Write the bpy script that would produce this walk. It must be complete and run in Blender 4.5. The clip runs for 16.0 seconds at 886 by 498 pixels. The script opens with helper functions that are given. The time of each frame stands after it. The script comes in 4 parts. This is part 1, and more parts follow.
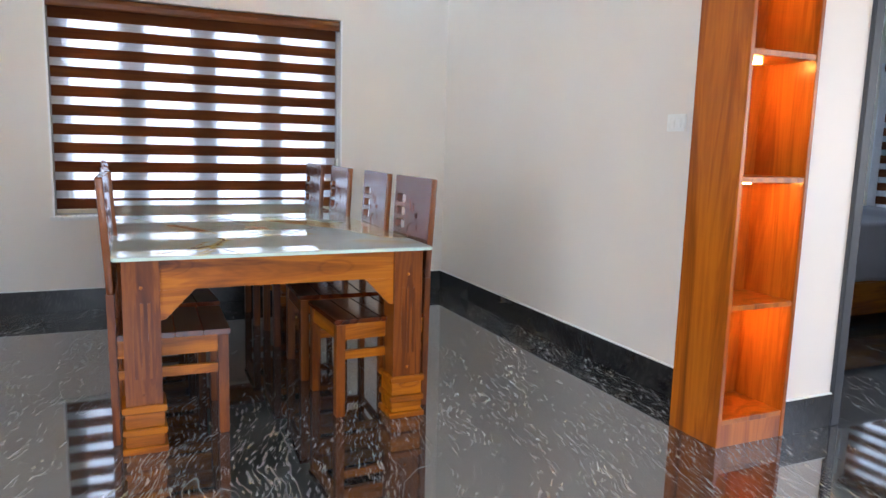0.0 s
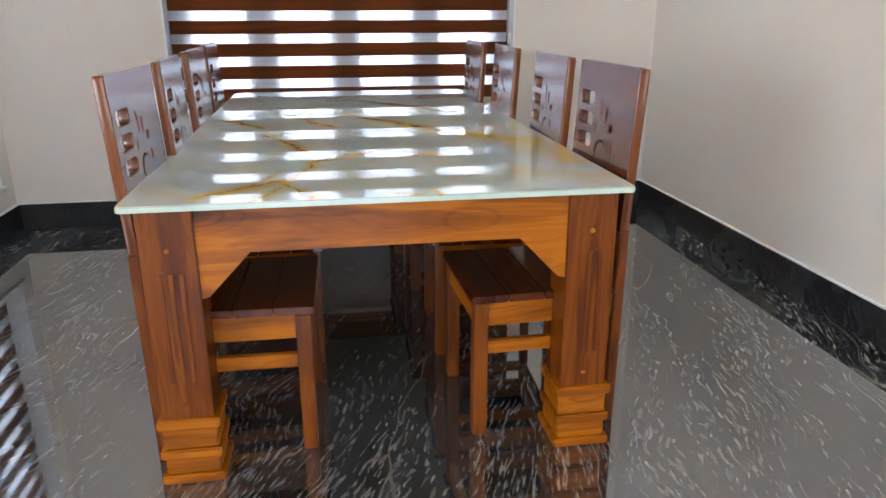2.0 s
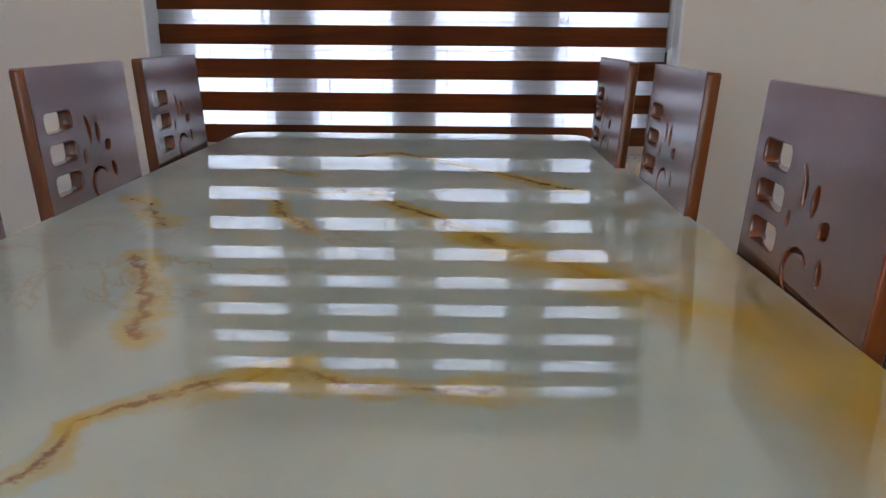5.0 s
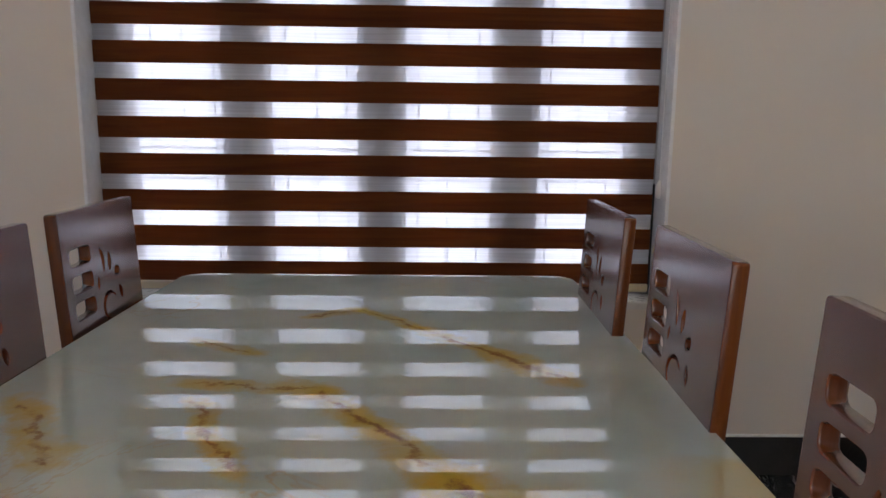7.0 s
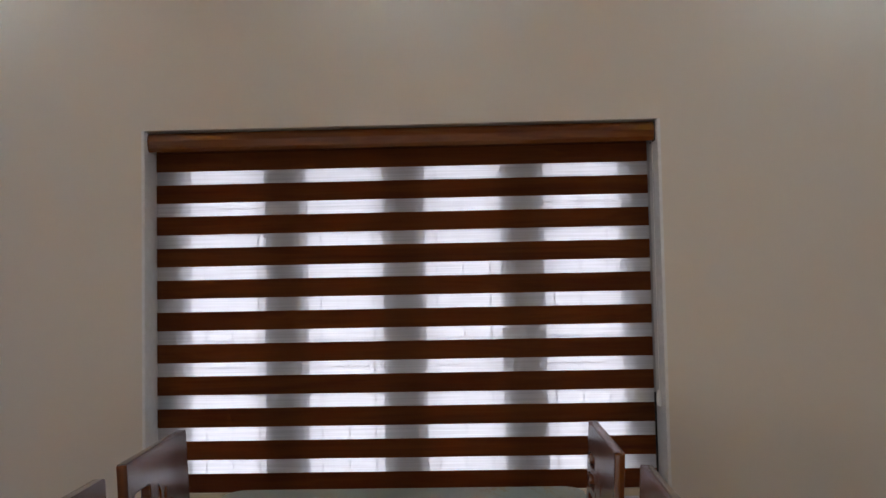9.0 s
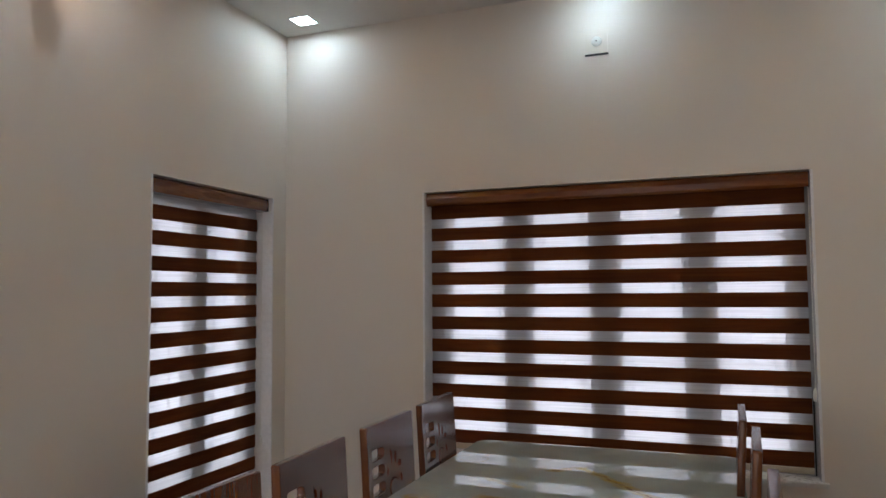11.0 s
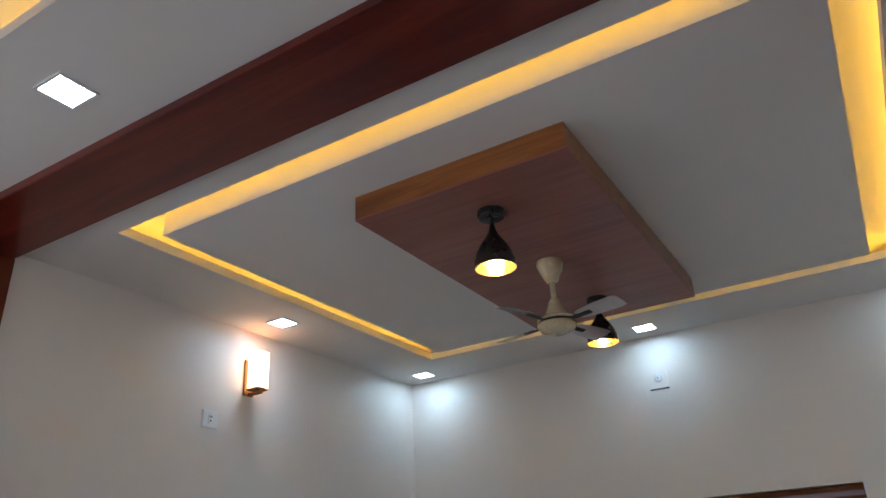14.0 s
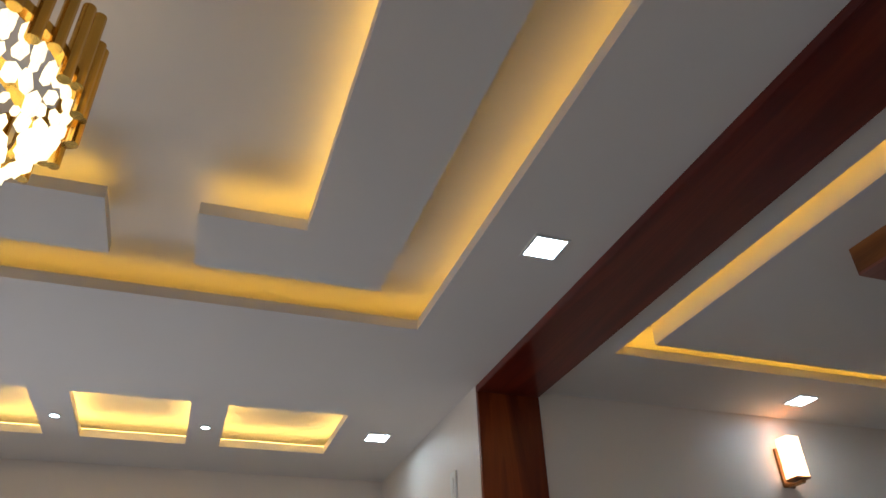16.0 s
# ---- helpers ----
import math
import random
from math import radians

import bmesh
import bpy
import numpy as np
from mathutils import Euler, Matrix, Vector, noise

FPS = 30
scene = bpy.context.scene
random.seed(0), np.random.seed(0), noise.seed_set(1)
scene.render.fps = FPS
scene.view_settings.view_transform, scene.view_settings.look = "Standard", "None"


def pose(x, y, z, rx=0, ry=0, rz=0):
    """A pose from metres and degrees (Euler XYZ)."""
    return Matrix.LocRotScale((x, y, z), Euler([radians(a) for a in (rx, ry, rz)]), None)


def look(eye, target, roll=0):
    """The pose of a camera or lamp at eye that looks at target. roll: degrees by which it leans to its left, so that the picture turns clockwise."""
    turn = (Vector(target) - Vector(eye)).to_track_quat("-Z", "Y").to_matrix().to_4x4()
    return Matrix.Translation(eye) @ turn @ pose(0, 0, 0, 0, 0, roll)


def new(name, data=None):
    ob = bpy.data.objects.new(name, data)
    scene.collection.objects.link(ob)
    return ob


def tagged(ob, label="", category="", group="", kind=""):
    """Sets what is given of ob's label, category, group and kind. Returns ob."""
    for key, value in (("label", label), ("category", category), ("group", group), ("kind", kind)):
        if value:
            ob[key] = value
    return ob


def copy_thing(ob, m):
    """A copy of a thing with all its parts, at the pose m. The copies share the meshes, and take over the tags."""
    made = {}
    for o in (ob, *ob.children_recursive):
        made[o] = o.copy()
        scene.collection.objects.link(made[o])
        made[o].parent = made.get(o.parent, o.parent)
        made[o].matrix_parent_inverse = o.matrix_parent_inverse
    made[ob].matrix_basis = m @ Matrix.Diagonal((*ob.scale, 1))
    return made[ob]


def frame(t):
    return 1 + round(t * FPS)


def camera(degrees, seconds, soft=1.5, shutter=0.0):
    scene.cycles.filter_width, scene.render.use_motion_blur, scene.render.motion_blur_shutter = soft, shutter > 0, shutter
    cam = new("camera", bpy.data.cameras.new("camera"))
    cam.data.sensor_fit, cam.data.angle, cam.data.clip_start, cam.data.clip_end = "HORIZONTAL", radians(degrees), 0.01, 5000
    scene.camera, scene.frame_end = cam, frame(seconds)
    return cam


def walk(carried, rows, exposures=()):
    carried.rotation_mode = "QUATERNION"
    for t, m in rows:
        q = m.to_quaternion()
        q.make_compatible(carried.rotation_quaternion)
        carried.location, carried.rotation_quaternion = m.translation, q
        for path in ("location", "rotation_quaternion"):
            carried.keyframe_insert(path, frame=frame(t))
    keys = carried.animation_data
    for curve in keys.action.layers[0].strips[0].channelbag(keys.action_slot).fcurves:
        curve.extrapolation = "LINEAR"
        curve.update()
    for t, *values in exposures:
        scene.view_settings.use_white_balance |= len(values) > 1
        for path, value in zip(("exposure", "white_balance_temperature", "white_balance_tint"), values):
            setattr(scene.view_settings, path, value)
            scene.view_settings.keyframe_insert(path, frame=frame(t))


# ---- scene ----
cam = camera(63.7, 16.0)
PATH = [
    (0, (0.022, -2.868, 1.234), (0.843, -1.067, 0.943), 1.6),
    (0.5, (0.133, -2.639, 1.133), (0.682, -0.788, 0.611), 1.5),
    (1, (0.187, -2.327, 1.159), (0.658, -0.497, 0.503), -0.2),
    (1.5, (0.301, -2.01, 1.189), (0.772, -0.186, 0.517), -0.7),
    (2, (0.488, -1.722, 1.217), (0.79, 0.153, 0.587), -0.1),
    (2.5, (0.576, -1.375, 1.228), (0.785, 0.536, 0.675), 0.2),
    (3, (0.665, -1.067, 1.219), (0.788, 0.859, 0.692), -0.2),
    (3.5, (0.753, -0.809, 1.156), (0.786, 1.115, 0.613), -0.4),
    (6, (0.793, 0.118, 1.14), (0.759, 2.032, 0.562), 0.5),
    (6.5, (0.786, 0.17, 1.22), (0.784, 2.117, 0.761), 0.7),
    (7, (0.796, 0.187, 1.283), (0.836, 2.157, 0.942), 0.7),
    (7.5, (0.793, 0.152, 1.37), (0.853, 2.137, 1.141), 0.1),
    (8, (0.797, 0.077, 1.459), (0.859, 2.074, 1.372), -0.6),
    (8.5, (0.813, 0.026, 1.539), (0.85, 2.025, 1.579), -1.0),
    (11, (1.188, -1.155, 1.571), (0.477, 0.71, 1.694), -0.4),
    (11.5, (1.314, -1.419, 1.56), (0.454, 0.385, 1.646), -0.5),
    (12, (1.527, -1.62, 1.566), (0.532, 0.111, 1.689), -0.5),
    (12.5, (1.599, -1.807, 1.634), (0.578, -0.113, 1.929), -1.0),
    (13, (1.694, -1.959, 1.669), (0.749, -0.271, 2.178), -1.5),
    (13.5, (1.772, -2.04, 1.724), (0.896, -0.384, 2.424), -2.3),
    (14, (1.793, -2.052, 1.768), (0.879, -0.488, 2.614), -3.1),
    (14.5, (1.762, -2.063, 1.775), (0.582, -0.723, 2.676), -3.4),
    (15, (1.741, -2.099, 1.831), (0.359, -0.991, 2.76), -2.9),
    (15.5, (1.738, -2.114, 1.827), (0.241, -1.248, 2.83), -2.8),
    (16, (1.751, -2.157, 1.852), (0.18, -1.576, 2.945), -2.1),
]
EXPOSURES = [(0, 1.95, 5950, 14), (1.5, 2.12, 6250, 14), (2.5, 1.74, 6200, 14), (3.5, 1.4, 6200, 15), (6.0, 1.08, 6300, 18), (7.0, 0.86, 6700, 20), (8.5, 0.6, 7200, 20), (11.0, 0.52, 7100, 19), (12.5, 0.62, 6750, 18), (13.3, 0.58, 6250, 16), (14.5, 0.52, 6050, 14), (15.4, 0.26, 6250, 14), (16.0, -0.05, 6450, 15)]
walk(cam, [(t, look(eye, target, roll)) for t, eye, target, roll in PATH], EXPOSURES)

# ---- light ----
world = bpy.data.worlds.new("sky")
scene.world = world
world.use_nodes = True
wt = world.node_tree
sky = wt.nodes.new("ShaderNodeTexSky")
sky.sky_type = "NISHITA"
sky.sun_disc = False
sky.sun_elevation = radians(55)
sky.sun_rotation = radians(180)
wt.nodes["Background"].inputs["Strength"].default_value = 0.12
wt.links.new(sky.outputs["Color"], wt.nodes["Background"].inputs["Color"])
sun_data = bpy.data.lights.new("sun", "SUN")
sun_data.energy, sun_data.angle, sun_data.color = 1.2, radians(12), (1, 0.96, 0.9)
sun = new("sun", sun_data)
sun.matrix_world = look((0, -20, 28), (0, 0, 0))

SKY_GLOW = 1.45      # cloud-white daylight beyond the windows
DOWNLIGHT = 38.0
COVE = 10.0
WARM = 58.0


def area_light(name, at, target, wide, high, watts):
    """Area lamp in an unseen window opening behind the walker, standing in for daylight."""
    data = bpy.data.lights.new(name, "AREA")
    data.shape, data.size, data.size_y, data.energy, data.color = "RECTANGLE", wide, high, watts, (0.93, 0.97, 1.0)
    ob = new(name, data)
    ob.matrix_world = look(at, target)
    return ob


area_light("window_light_south", (0.2, -6.25, 1.45), (0.2, -4.25, 0.15), 2.4, 1.5, 15)
# west and east lamps are added fill to brighten the dining room side walls
area_light("fill_light_west", (-3.30, -3.6, 1.45), (-1.30, -3.6, 0.65), 2.5, 1.4, 44)
area_light("fill_light_east", (4.99, -3.6, 1.45), (2.99, -3.6, 0.65), 2.5, 1.4, 19)


# ---- materials ----
def material(name):
    m = bpy.data.materials.new(name)
    m.use_nodes = True
    t = m.node_tree
    return m, t, t.nodes["Principled BSDF"]


def node(t, kind, **inputs):
    n = t.nodes.new(kind)
    for k, v in inputs.items():
        n.inputs[k.replace("_", " ")].default_value = v
    return n


def ramp(t, source, stops):
    r = t.nodes.new("ShaderNodeValToRGB")
    e = r.color_ramp.elements
    while len(e) < len(stops):
        e.new(0.5)
    for i, (p, c) in enumerate(stops):
        e[i].position, e[i].color = p, (*c, 1)
    t.links.new(source, r.inputs["Fac"])
    return r.outputs["Color"]


def coords(t, scale=(1, 1, 1), turn=(0, 0, 0), where="Object"):
    c = t.nodes.new("ShaderNodeTexCoord")
    m = t.nodes.new("ShaderNodeMapping")
    m.inputs["Scale"].default_value = scale
    m.inputs["Rotation"].default_value = turn
    info = t.nodes.new("ShaderNodeObjectInfo")
    add = t.nodes.new("ShaderNodeVectorMath")
    add.operation = "ADD"
    mul = t.nodes.new("ShaderNodeVectorMath")
    mul.operation = "SCALE"
    mul.inputs[0].default_value = (7.3, 3.1, 5.7)
    t.links.new(info.outputs["Random"], mul.inputs["Scale"])
    t.links.new(c.outputs[where], m.inputs["Vector"])
    t.links.new(m.outputs["Vector"], add.inputs[0])
    t.links.new(mul.outputs[0], add.inputs[1])
    return add.outputs[0]


def bump(t, bsdf, height, strength, distance=0.002):
    b = node(t, "ShaderNodeBump", Strength=strength, Distance=distance)
    t.links.new(height, b.inputs["Height"])
    t.links.new(b.outputs["Normal"], bsdf.inputs["Normal"])


def mix(t, fac, a, b):
    m = t.nodes.new("ShaderNodeMix")
    m.data_type = "RGBA"
    for sock, v in ((m.inputs[0], fac), (m.inputs[6], a), (m.inputs[7], b)):
        if isinstance(v, (int, float)):
            sock.default_value = v
        elif isinstance(v, tuple):
            sock.default_value = (*v, 1)
        else:
            t.links.new(v, sock)
    return m.outputs[2]


def wood(name, dark, mid, light, axis, rough=0.25, coat=0.4, size=1.0, where="Object", knots=False):
    """Varnished timber; axis: the way its grain runs."""
    m, t, b = material(name)
    long, across = 0.9 / size, 9.0 / size
    s = [across] * 3
    s["xyz".index(axis)] = long
    v = coords(t, tuple(s), where=where)
    n1 = node(t, "ShaderNodeTexNoise", Scale=1.0, Detail=4.0, Roughness=0.6, Distortion=1.6)
    t.links.new(v, n1.inputs["Vector"])
    s2 = [90 / size] * 3
    s2["xyz".index(axis)] = 2.5 / size
    v2 = coords(t, tuple(s2), where=where)
    n2 = node(t, "ShaderNodeTexNoise", Scale=1.0, Detail=3.0, Roughness=0.6)
    t.links.new(v2, n2.inputs["Vector"])
    big = ramp(t, n1.outputs["Fac"], [(0.3, dark), (0.48, mid), (0.55, light), (0.72, mid)])
    fine = ramp(t, n2.outputs["Fac"], [(0.3, (0.62, 0.55, 0.5)), (0.6, (1, 1, 1))])
    mm = t.nodes.new("ShaderNodeMix")
    mm.data_type, mm.blend_type = "RGBA", "MULTIPLY"
    mm.inputs[0].default_value = 0.45
    t.links.new(big, mm.inputs[6])
    t.links.new(fine, mm.inputs[7])
    colour = mm.outputs[2]
    if knots:
        s3 = {"x": (2.3, 0.6, 6.0), "y": (0.6, 2.3, 6.0), "z": (6.0, 0.6, 2.3)}[axis]
        vo = node(t, "ShaderNodeTexVoronoi", Scale=1.0)
        off = t.nodes.new("ShaderNodeVectorMath")
        off.operation = "MULTIPLY_ADD"
        t.links.new(n1.outputs["Color"], off.inputs[0])
        off.inputs[1].default_value = (0.10, 0.10, 0.10)
        t.links.new(coords(t, s3, where=where), off.inputs[2])
        t.links.new(off.outputs[0], vo.inputs["Vector"])
        knot = ramp(t, vo.outputs["Distance"], [(0.03, (0.22, 0.14, 0.1)), (0.10, (0.45, 0.34, 0.25)), (0.14, (0.95, 0.9, 0.9)), (0.17, (0.62, 0.5, 0.4)), (0.19, (1, 1, 1)), (0.26, (1, 1, 1)), (0.275, (0.75, 0.66, 0.58)), (0.30, (1, 1, 1))])
        mk = t.nodes.new("ShaderNodeMix")
        mk.data_type, mk.blend_type = "RGBA", "MULTIPLY"
        mk.inputs[0].default_value = 0.85
        t.links.new(colour, mk.inputs[6])
        t.links.new(knot, mk.inputs[7])
        colour = mk.outputs[2]
    t.links.new(colour, b.inputs["Base Color"])
    b.inputs["Roughness"].default_value = rough
    b.inputs["Coat Weight"].default_value = coat
    b.inputs["Specular IOR Level"].default_value = 0.35
    b.inputs["Coat Roughness"].default_value = 0.1
    bump(t, b, n2.outputs["Fac"], 0.03, 0.0006)
    return m


def paint(name, colour, rough=0.55, grain=0.05, scale=260.0, blotch=0.03):
    m, t, b = material(name)
    v = coords(t)
    n = node(t, "ShaderNodeTexNoise", Scale=scale, Detail=2.0)
    t.links.new(v, n.inputs["Vector"])
    n2 = node(t, "ShaderNodeTexNoise", Scale=0.9, Detail=4.0)
    t.links.new(v, n2.inputs["Vector"])
    lo = tuple(c * (1 - blotch) for c in colour)
    hi = tuple(min(1, c * (1 + blotch)) for c in colour)
    t.links.new(ramp(t, n2.outputs["Fac"], [(0.3, lo), (0.7, hi)]), b.inputs["Base Color"])
    b.inputs["Roughness"].default_value = rough
    bump(t, b, n.outputs["Fac"], grain, 0.001)
    return m


def plain(name, colour, rough=0.4, metal=0.0, coat=0.0):
    m, t, b = material(name)
    n = node(t, "ShaderNodeTexNoise", Scale=40.0, Detail=3.0)
    t.links.new(coords(t), n.inputs["Vector"])
    t.links.new(ramp(t, n.outputs["Fac"], [(0.3, tuple(c * 0.92 for c in colour)), (0.7, colour)]), b.inputs["Base Color"])
    t.links.new(ramp(t, n.outputs["Fac"], [(0.3, (rough * 0.8,) * 3), (0.7, (min(1, rough * 1.2),) * 3)]), b.inputs["Roughness"])
    b.inputs["Metallic"].default_value = metal
    b.inputs["Coat Weight"].default_value = coat
    return m


def glow(name, colour, strength):
    m, t, b = material(name)
    b.inputs["Base Color"].default_value = (*colour, 1)
    b.inputs["Emission Color"].default_value = (*colour, 1)
    b.inputs["Emission Strength"].default_value = strength
    return m


def granite(name, streak=1.0, ior=3.1, rough=0.04):
    """Polished black stone with white flecks drawn out along one way."""
    m, t, b = material(name)
    v = coords(t, (1, 1, 1), (0, 0, radians(-72)))
    warp = node(t, "ShaderNodeTexNoise", Scale=1.3, Detail=3.0)
    t.links.new(v, warp.inputs["Vector"])
    wv = t.nodes.new("ShaderNodeVectorMath")
    wv.operation = "MULTIPLY_ADD"
    t.links.new(warp.outputs["Color"], wv.inputs[0])
    wv.inputs[1].default_value = (0.36, 0.36, 0.36)
    t.links.new(v, wv.inputs[2])
    st = t.nodes.new("ShaderNodeMapping")
    st.inputs["Scale"].default_value = (15, 84, 24)
    t.links.new(wv.outputs[0], st.inputs["Vector"])
    n1 = node(t, "ShaderNodeTexNoise", Scale=1.0, Detail=4.0, Roughness=0.62)
    t.links.new(st.outputs[0], n1.inputs["Vector"])
    st2 = t.nodes.new("ShaderNodeMapping")
    st2.inputs["Scale"].default_value = (1.1, 5.5, 3)
    t.links.new(wv.outputs[0], st2.inputs["Vector"])
    n2 = node(t, "ShaderNodeTexNoise", Scale=1.0, Detail=4.0, Roughness=0.6, Distortion=0.9)
    t.links.new(st2.outputs[0], n2.inputs["Vector"])
    gate = ramp(t, n2.outputs["Fac"], [(0.38, (0.18,) * 3), (0.58, (1,) * 3)])
    fleck = ramp(t, n1.outputs["Fac"], [(0.49, (0,) * 3), (0.70, (1,) * 3)])
    g = t.nodes.new("ShaderNodeMath")
    g.operation = "MULTIPLY"
    t.links.new(gate, g.inputs[0])
    t.links.new(fleck, g.inputs[1])
    st3 = t.nodes.new("ShaderNodeMapping")
    st3.inputs["Scale"].default_value = (0.35, 1.5, 1)
    st3.inputs["Rotation"].default_value = (0, 0, radians(-25))
    t.links.new(wv.outputs[0], st3.inputs["Vector"])
    n3 = node(t, "ShaderNodeTexNoise", Scale=1.0, Detail=3.0, Roughness=0.5)
    t.links.new(st3.outputs[0], n3.inputs["Vector"])
    vein = ramp(t, n3.outputs["Fac"], [(0.494, (0,) * 3), (0.5, (0.45,) * 3), (0.506, (0,) * 3)])
    g2 = t.nodes.new("ShaderNodeMath")
    g2.operation = "MAXIMUM"
    t.links.new(g.outputs[0], g2.inputs[0])
    t.links.new(vein, g2.inputs[1])
    cloud = node(t, "ShaderNodeTexNoise", Scale=2.2, Detail=3.0)
    t.links.new(v, cloud.inputs["Vector"])
    dark = ramp(t, cloud.outputs["Fac"], [(0.3, (0.009, 0.009, 0.010)), (0.7, (0.044, 0.042, 0.042))])
    t.links.new(mix(t, g2.outputs[0], dark, (0.36 * streak, 0.35 * streak, 0.335 * streak)), b.inputs["Base Color"])
    b.inputs["Roughness"].default_value = rough
    b.inputs["IOR"].default_value = ior
    fine = node(t, "ShaderNodeTexNoise", Scale=3.0, Detail=2.0)
    t.links.new(v, fine.inputs["Vector"])
    bump(t, b, fine.outputs["Fac"], 0.02, 0.004)
    return m


def onyx(name):
    """White printed glass with amber and brown veins."""
    m, t, b = material(name)
    v = t.nodes.new("ShaderNodeTexCoord").outputs["Object"]
    warp = node(t, "ShaderNodeTexNoise", Scale=4.5, Detail=7.0, Roughness=0.66)
    t.links.new(v, warp.inputs["Vector"])
    wv = t.nodes.new("ShaderNodeVectorMath")
    wv.operation = "MULTIPLY_ADD"
    t.links.new(warp.outputs["Color"], wv.inputs[0])
    wv.inputs[1].default_value = (0.18, 0.18, 0.0)
    t.links.new(v, wv.inputs[2])
    sep = t.nodes.new("ShaderNodeSeparateXYZ")
    t.links.new(wv.outputs[0], sep.inputs[0])

    def seam(ax, ay, bx, by, half):
        """How near a point lies to the seam from a to b: 1 on it, 0 off it."""
        ax, ay, bx, by = ax + 0.09, ay + 0.09, bx + 0.09, by + 0.09
        length = math.hypot(bx - ax, by - ay)
        ux, uy = (bx - ax) / length, (by - ay) / length
        def dot(px, py, off):
            a = node(t, "ShaderNodeMath")
            a.operation = "MULTIPLY"
            a.inputs[1].default_value = px
            t.links.new(sep.outputs["X"], a.inputs[0])
            c = node(t, "ShaderNodeMath")
            c.operation = "MULTIPLY_ADD"
            c.inputs[1].default_value = py
            t.links.new(sep.outputs["Y"], c.inputs[0])
            t.links.new(a.outputs[0], c.inputs[2])
            d = node(t, "ShaderNodeMath")
            d.operation = "ADD"
            d.inputs[1].default_value = off
            t.links.new(c.outputs[0], d.inputs[0])
            return d.outputs[0]
        side = dot(-uy, ux, uy * ax - ux * ay)
        along = dot(ux, uy, -(ux * ax + uy * ay) - length / 2)
        ab = node(t, "ShaderNodeMath")
        ab.operation = "ABSOLUTE"
        t.links.new(along, ab.inputs[0])
        ends = node(t, "ShaderNodeMapRange")
        ends.inputs["From Min"].default_value, ends.inputs["From Max"].default_value = length / 2 + 0.035, length / 2 - 0.02
        t.links.new(ab.outputs[0], ends.inputs["Value"])
        sd = node(t, "ShaderNodeMath")
        sd.operation = "ABSOLUTE"
        t.links.new(side, sd.inputs[0])
        near = node(t, "ShaderNodeMapRange")
        near.inputs["From Min"].default_value, near.inputs["From Max"].default_value = half, 0.0
        t.links.new(sd.outputs[0], near.inputs["Value"])
        out = node(t, "ShaderNodeMath")
        out.operation = "MULTIPLY"
        t.links.new(ends.outputs[0], out.inputs[0])
        t.links.new(near.outputs[0], out.inputs[1])
        return out.outputs[0]

    cloud = node(t, "ShaderNodeTexNoise", Scale=2.2, Detail=4.0)
    t.links.new(v, cloud.inputs["Vector"])
    base = ramp(t, cloud.outputs["Fac"], [(0.3, (0.36, 0.42, 0.385)), (0.55, (0.47, 0.52, 0.48)), (0.75, (0.41, 0.455, 0.43))])
    grit = node(t, "ShaderNodeTexNoise", Scale=16.0, Detail=5.0, Roughness=0.7)
    t.links.new(v, grit.inputs["Vector"])
    colour = base
    broken = ramp(t, grit.outputs["Fac"], [(0.36, (0.1,) * 3), (0.55, (1,) * 3)])
    fleece = node(t, "ShaderNodeTexNoise", Scale=7.0, Detail=5.0, Roughness=0.65, Distortion=0.6)
    t.links.new(v, fleece.inputs["Vector"])
    wash = ramp(t, fleece.outputs["Fac"], [(0.34, (0.35,) * 3), (0.56, (1,) * 3)])
    for seam_row, tone in SEAMS:
        s = seam(*seam_row)
        f = node(t, "ShaderNodeMath")
        f.operation = "MULTIPLY"
        t.links.new(s, f.inputs[0])
        f.inputs[1].default_value = tone
        if seam_row[4] >= 0.079:
            colour = mix(t, f.outputs[0], colour, (0.50, 0.33, 0.04))
        else:
            k = node(t, "ShaderNodeMath")
            k.operation = "MULTIPLY"
            t.links.new(ramp(t, s, [(0.02, (0,) * 3), (0.45, (0.75 * tone,) * 3), (0.9, (0.95 * tone,) * 3)]), k.inputs[0])
            t.links.new(wash, k.inputs[1])
            colour = mix(t, k.outputs[0], colour, (0.52, 0.36, 0.05))
            h = node(t, "ShaderNodeMath")
            h.operation = "MULTIPLY"
            t.links.new(ramp(t, s, [(0.74, (0,) * 3), (0.94, (0.95 * tone,) * 3)]), h.inputs[0])
            t.links.new(broken, h.inputs[1])
            colour = mix(t, h.outputs[0], colour, (0.24, 0.11, 0.04))
    thin = node(t, "ShaderNodeTexNoise", Scale=2.6, Detail=6.0, Roughness=0.6, Distortion=0.8)
    t.links.new(v, thin.inputs["Vector"])
    line = ramp(t, thin.outputs["Fac"], [(0.488, (0,) * 3), (0.5, (0.55,) * 3), (0.512, (0,) * 3)])
    patch = node(t, "ShaderNodeTexNoise", Scale=1.4, Detail=1.0)
    t.links.new(v, patch.inputs["Vector"])
    k = node(t, "ShaderNodeMath")
    k.operation = "MULTIPLY"
    t.links.new(line, k.inputs[0])
    t.links.new(ramp(t, patch.outputs["Fac"], [(0.5, (0,) * 3), (0.65, (1,) * 3)]), k.inputs[1])
    colour = mix(t, k.outputs[0], colour, (0.45, 0.27, 0.08))
    t.links.new(colour, b.inputs["Base Color"])
    b.inputs["Roughness"].default_value = 0.006
    b.inputs["IOR"].default_value = 2.2
    return m


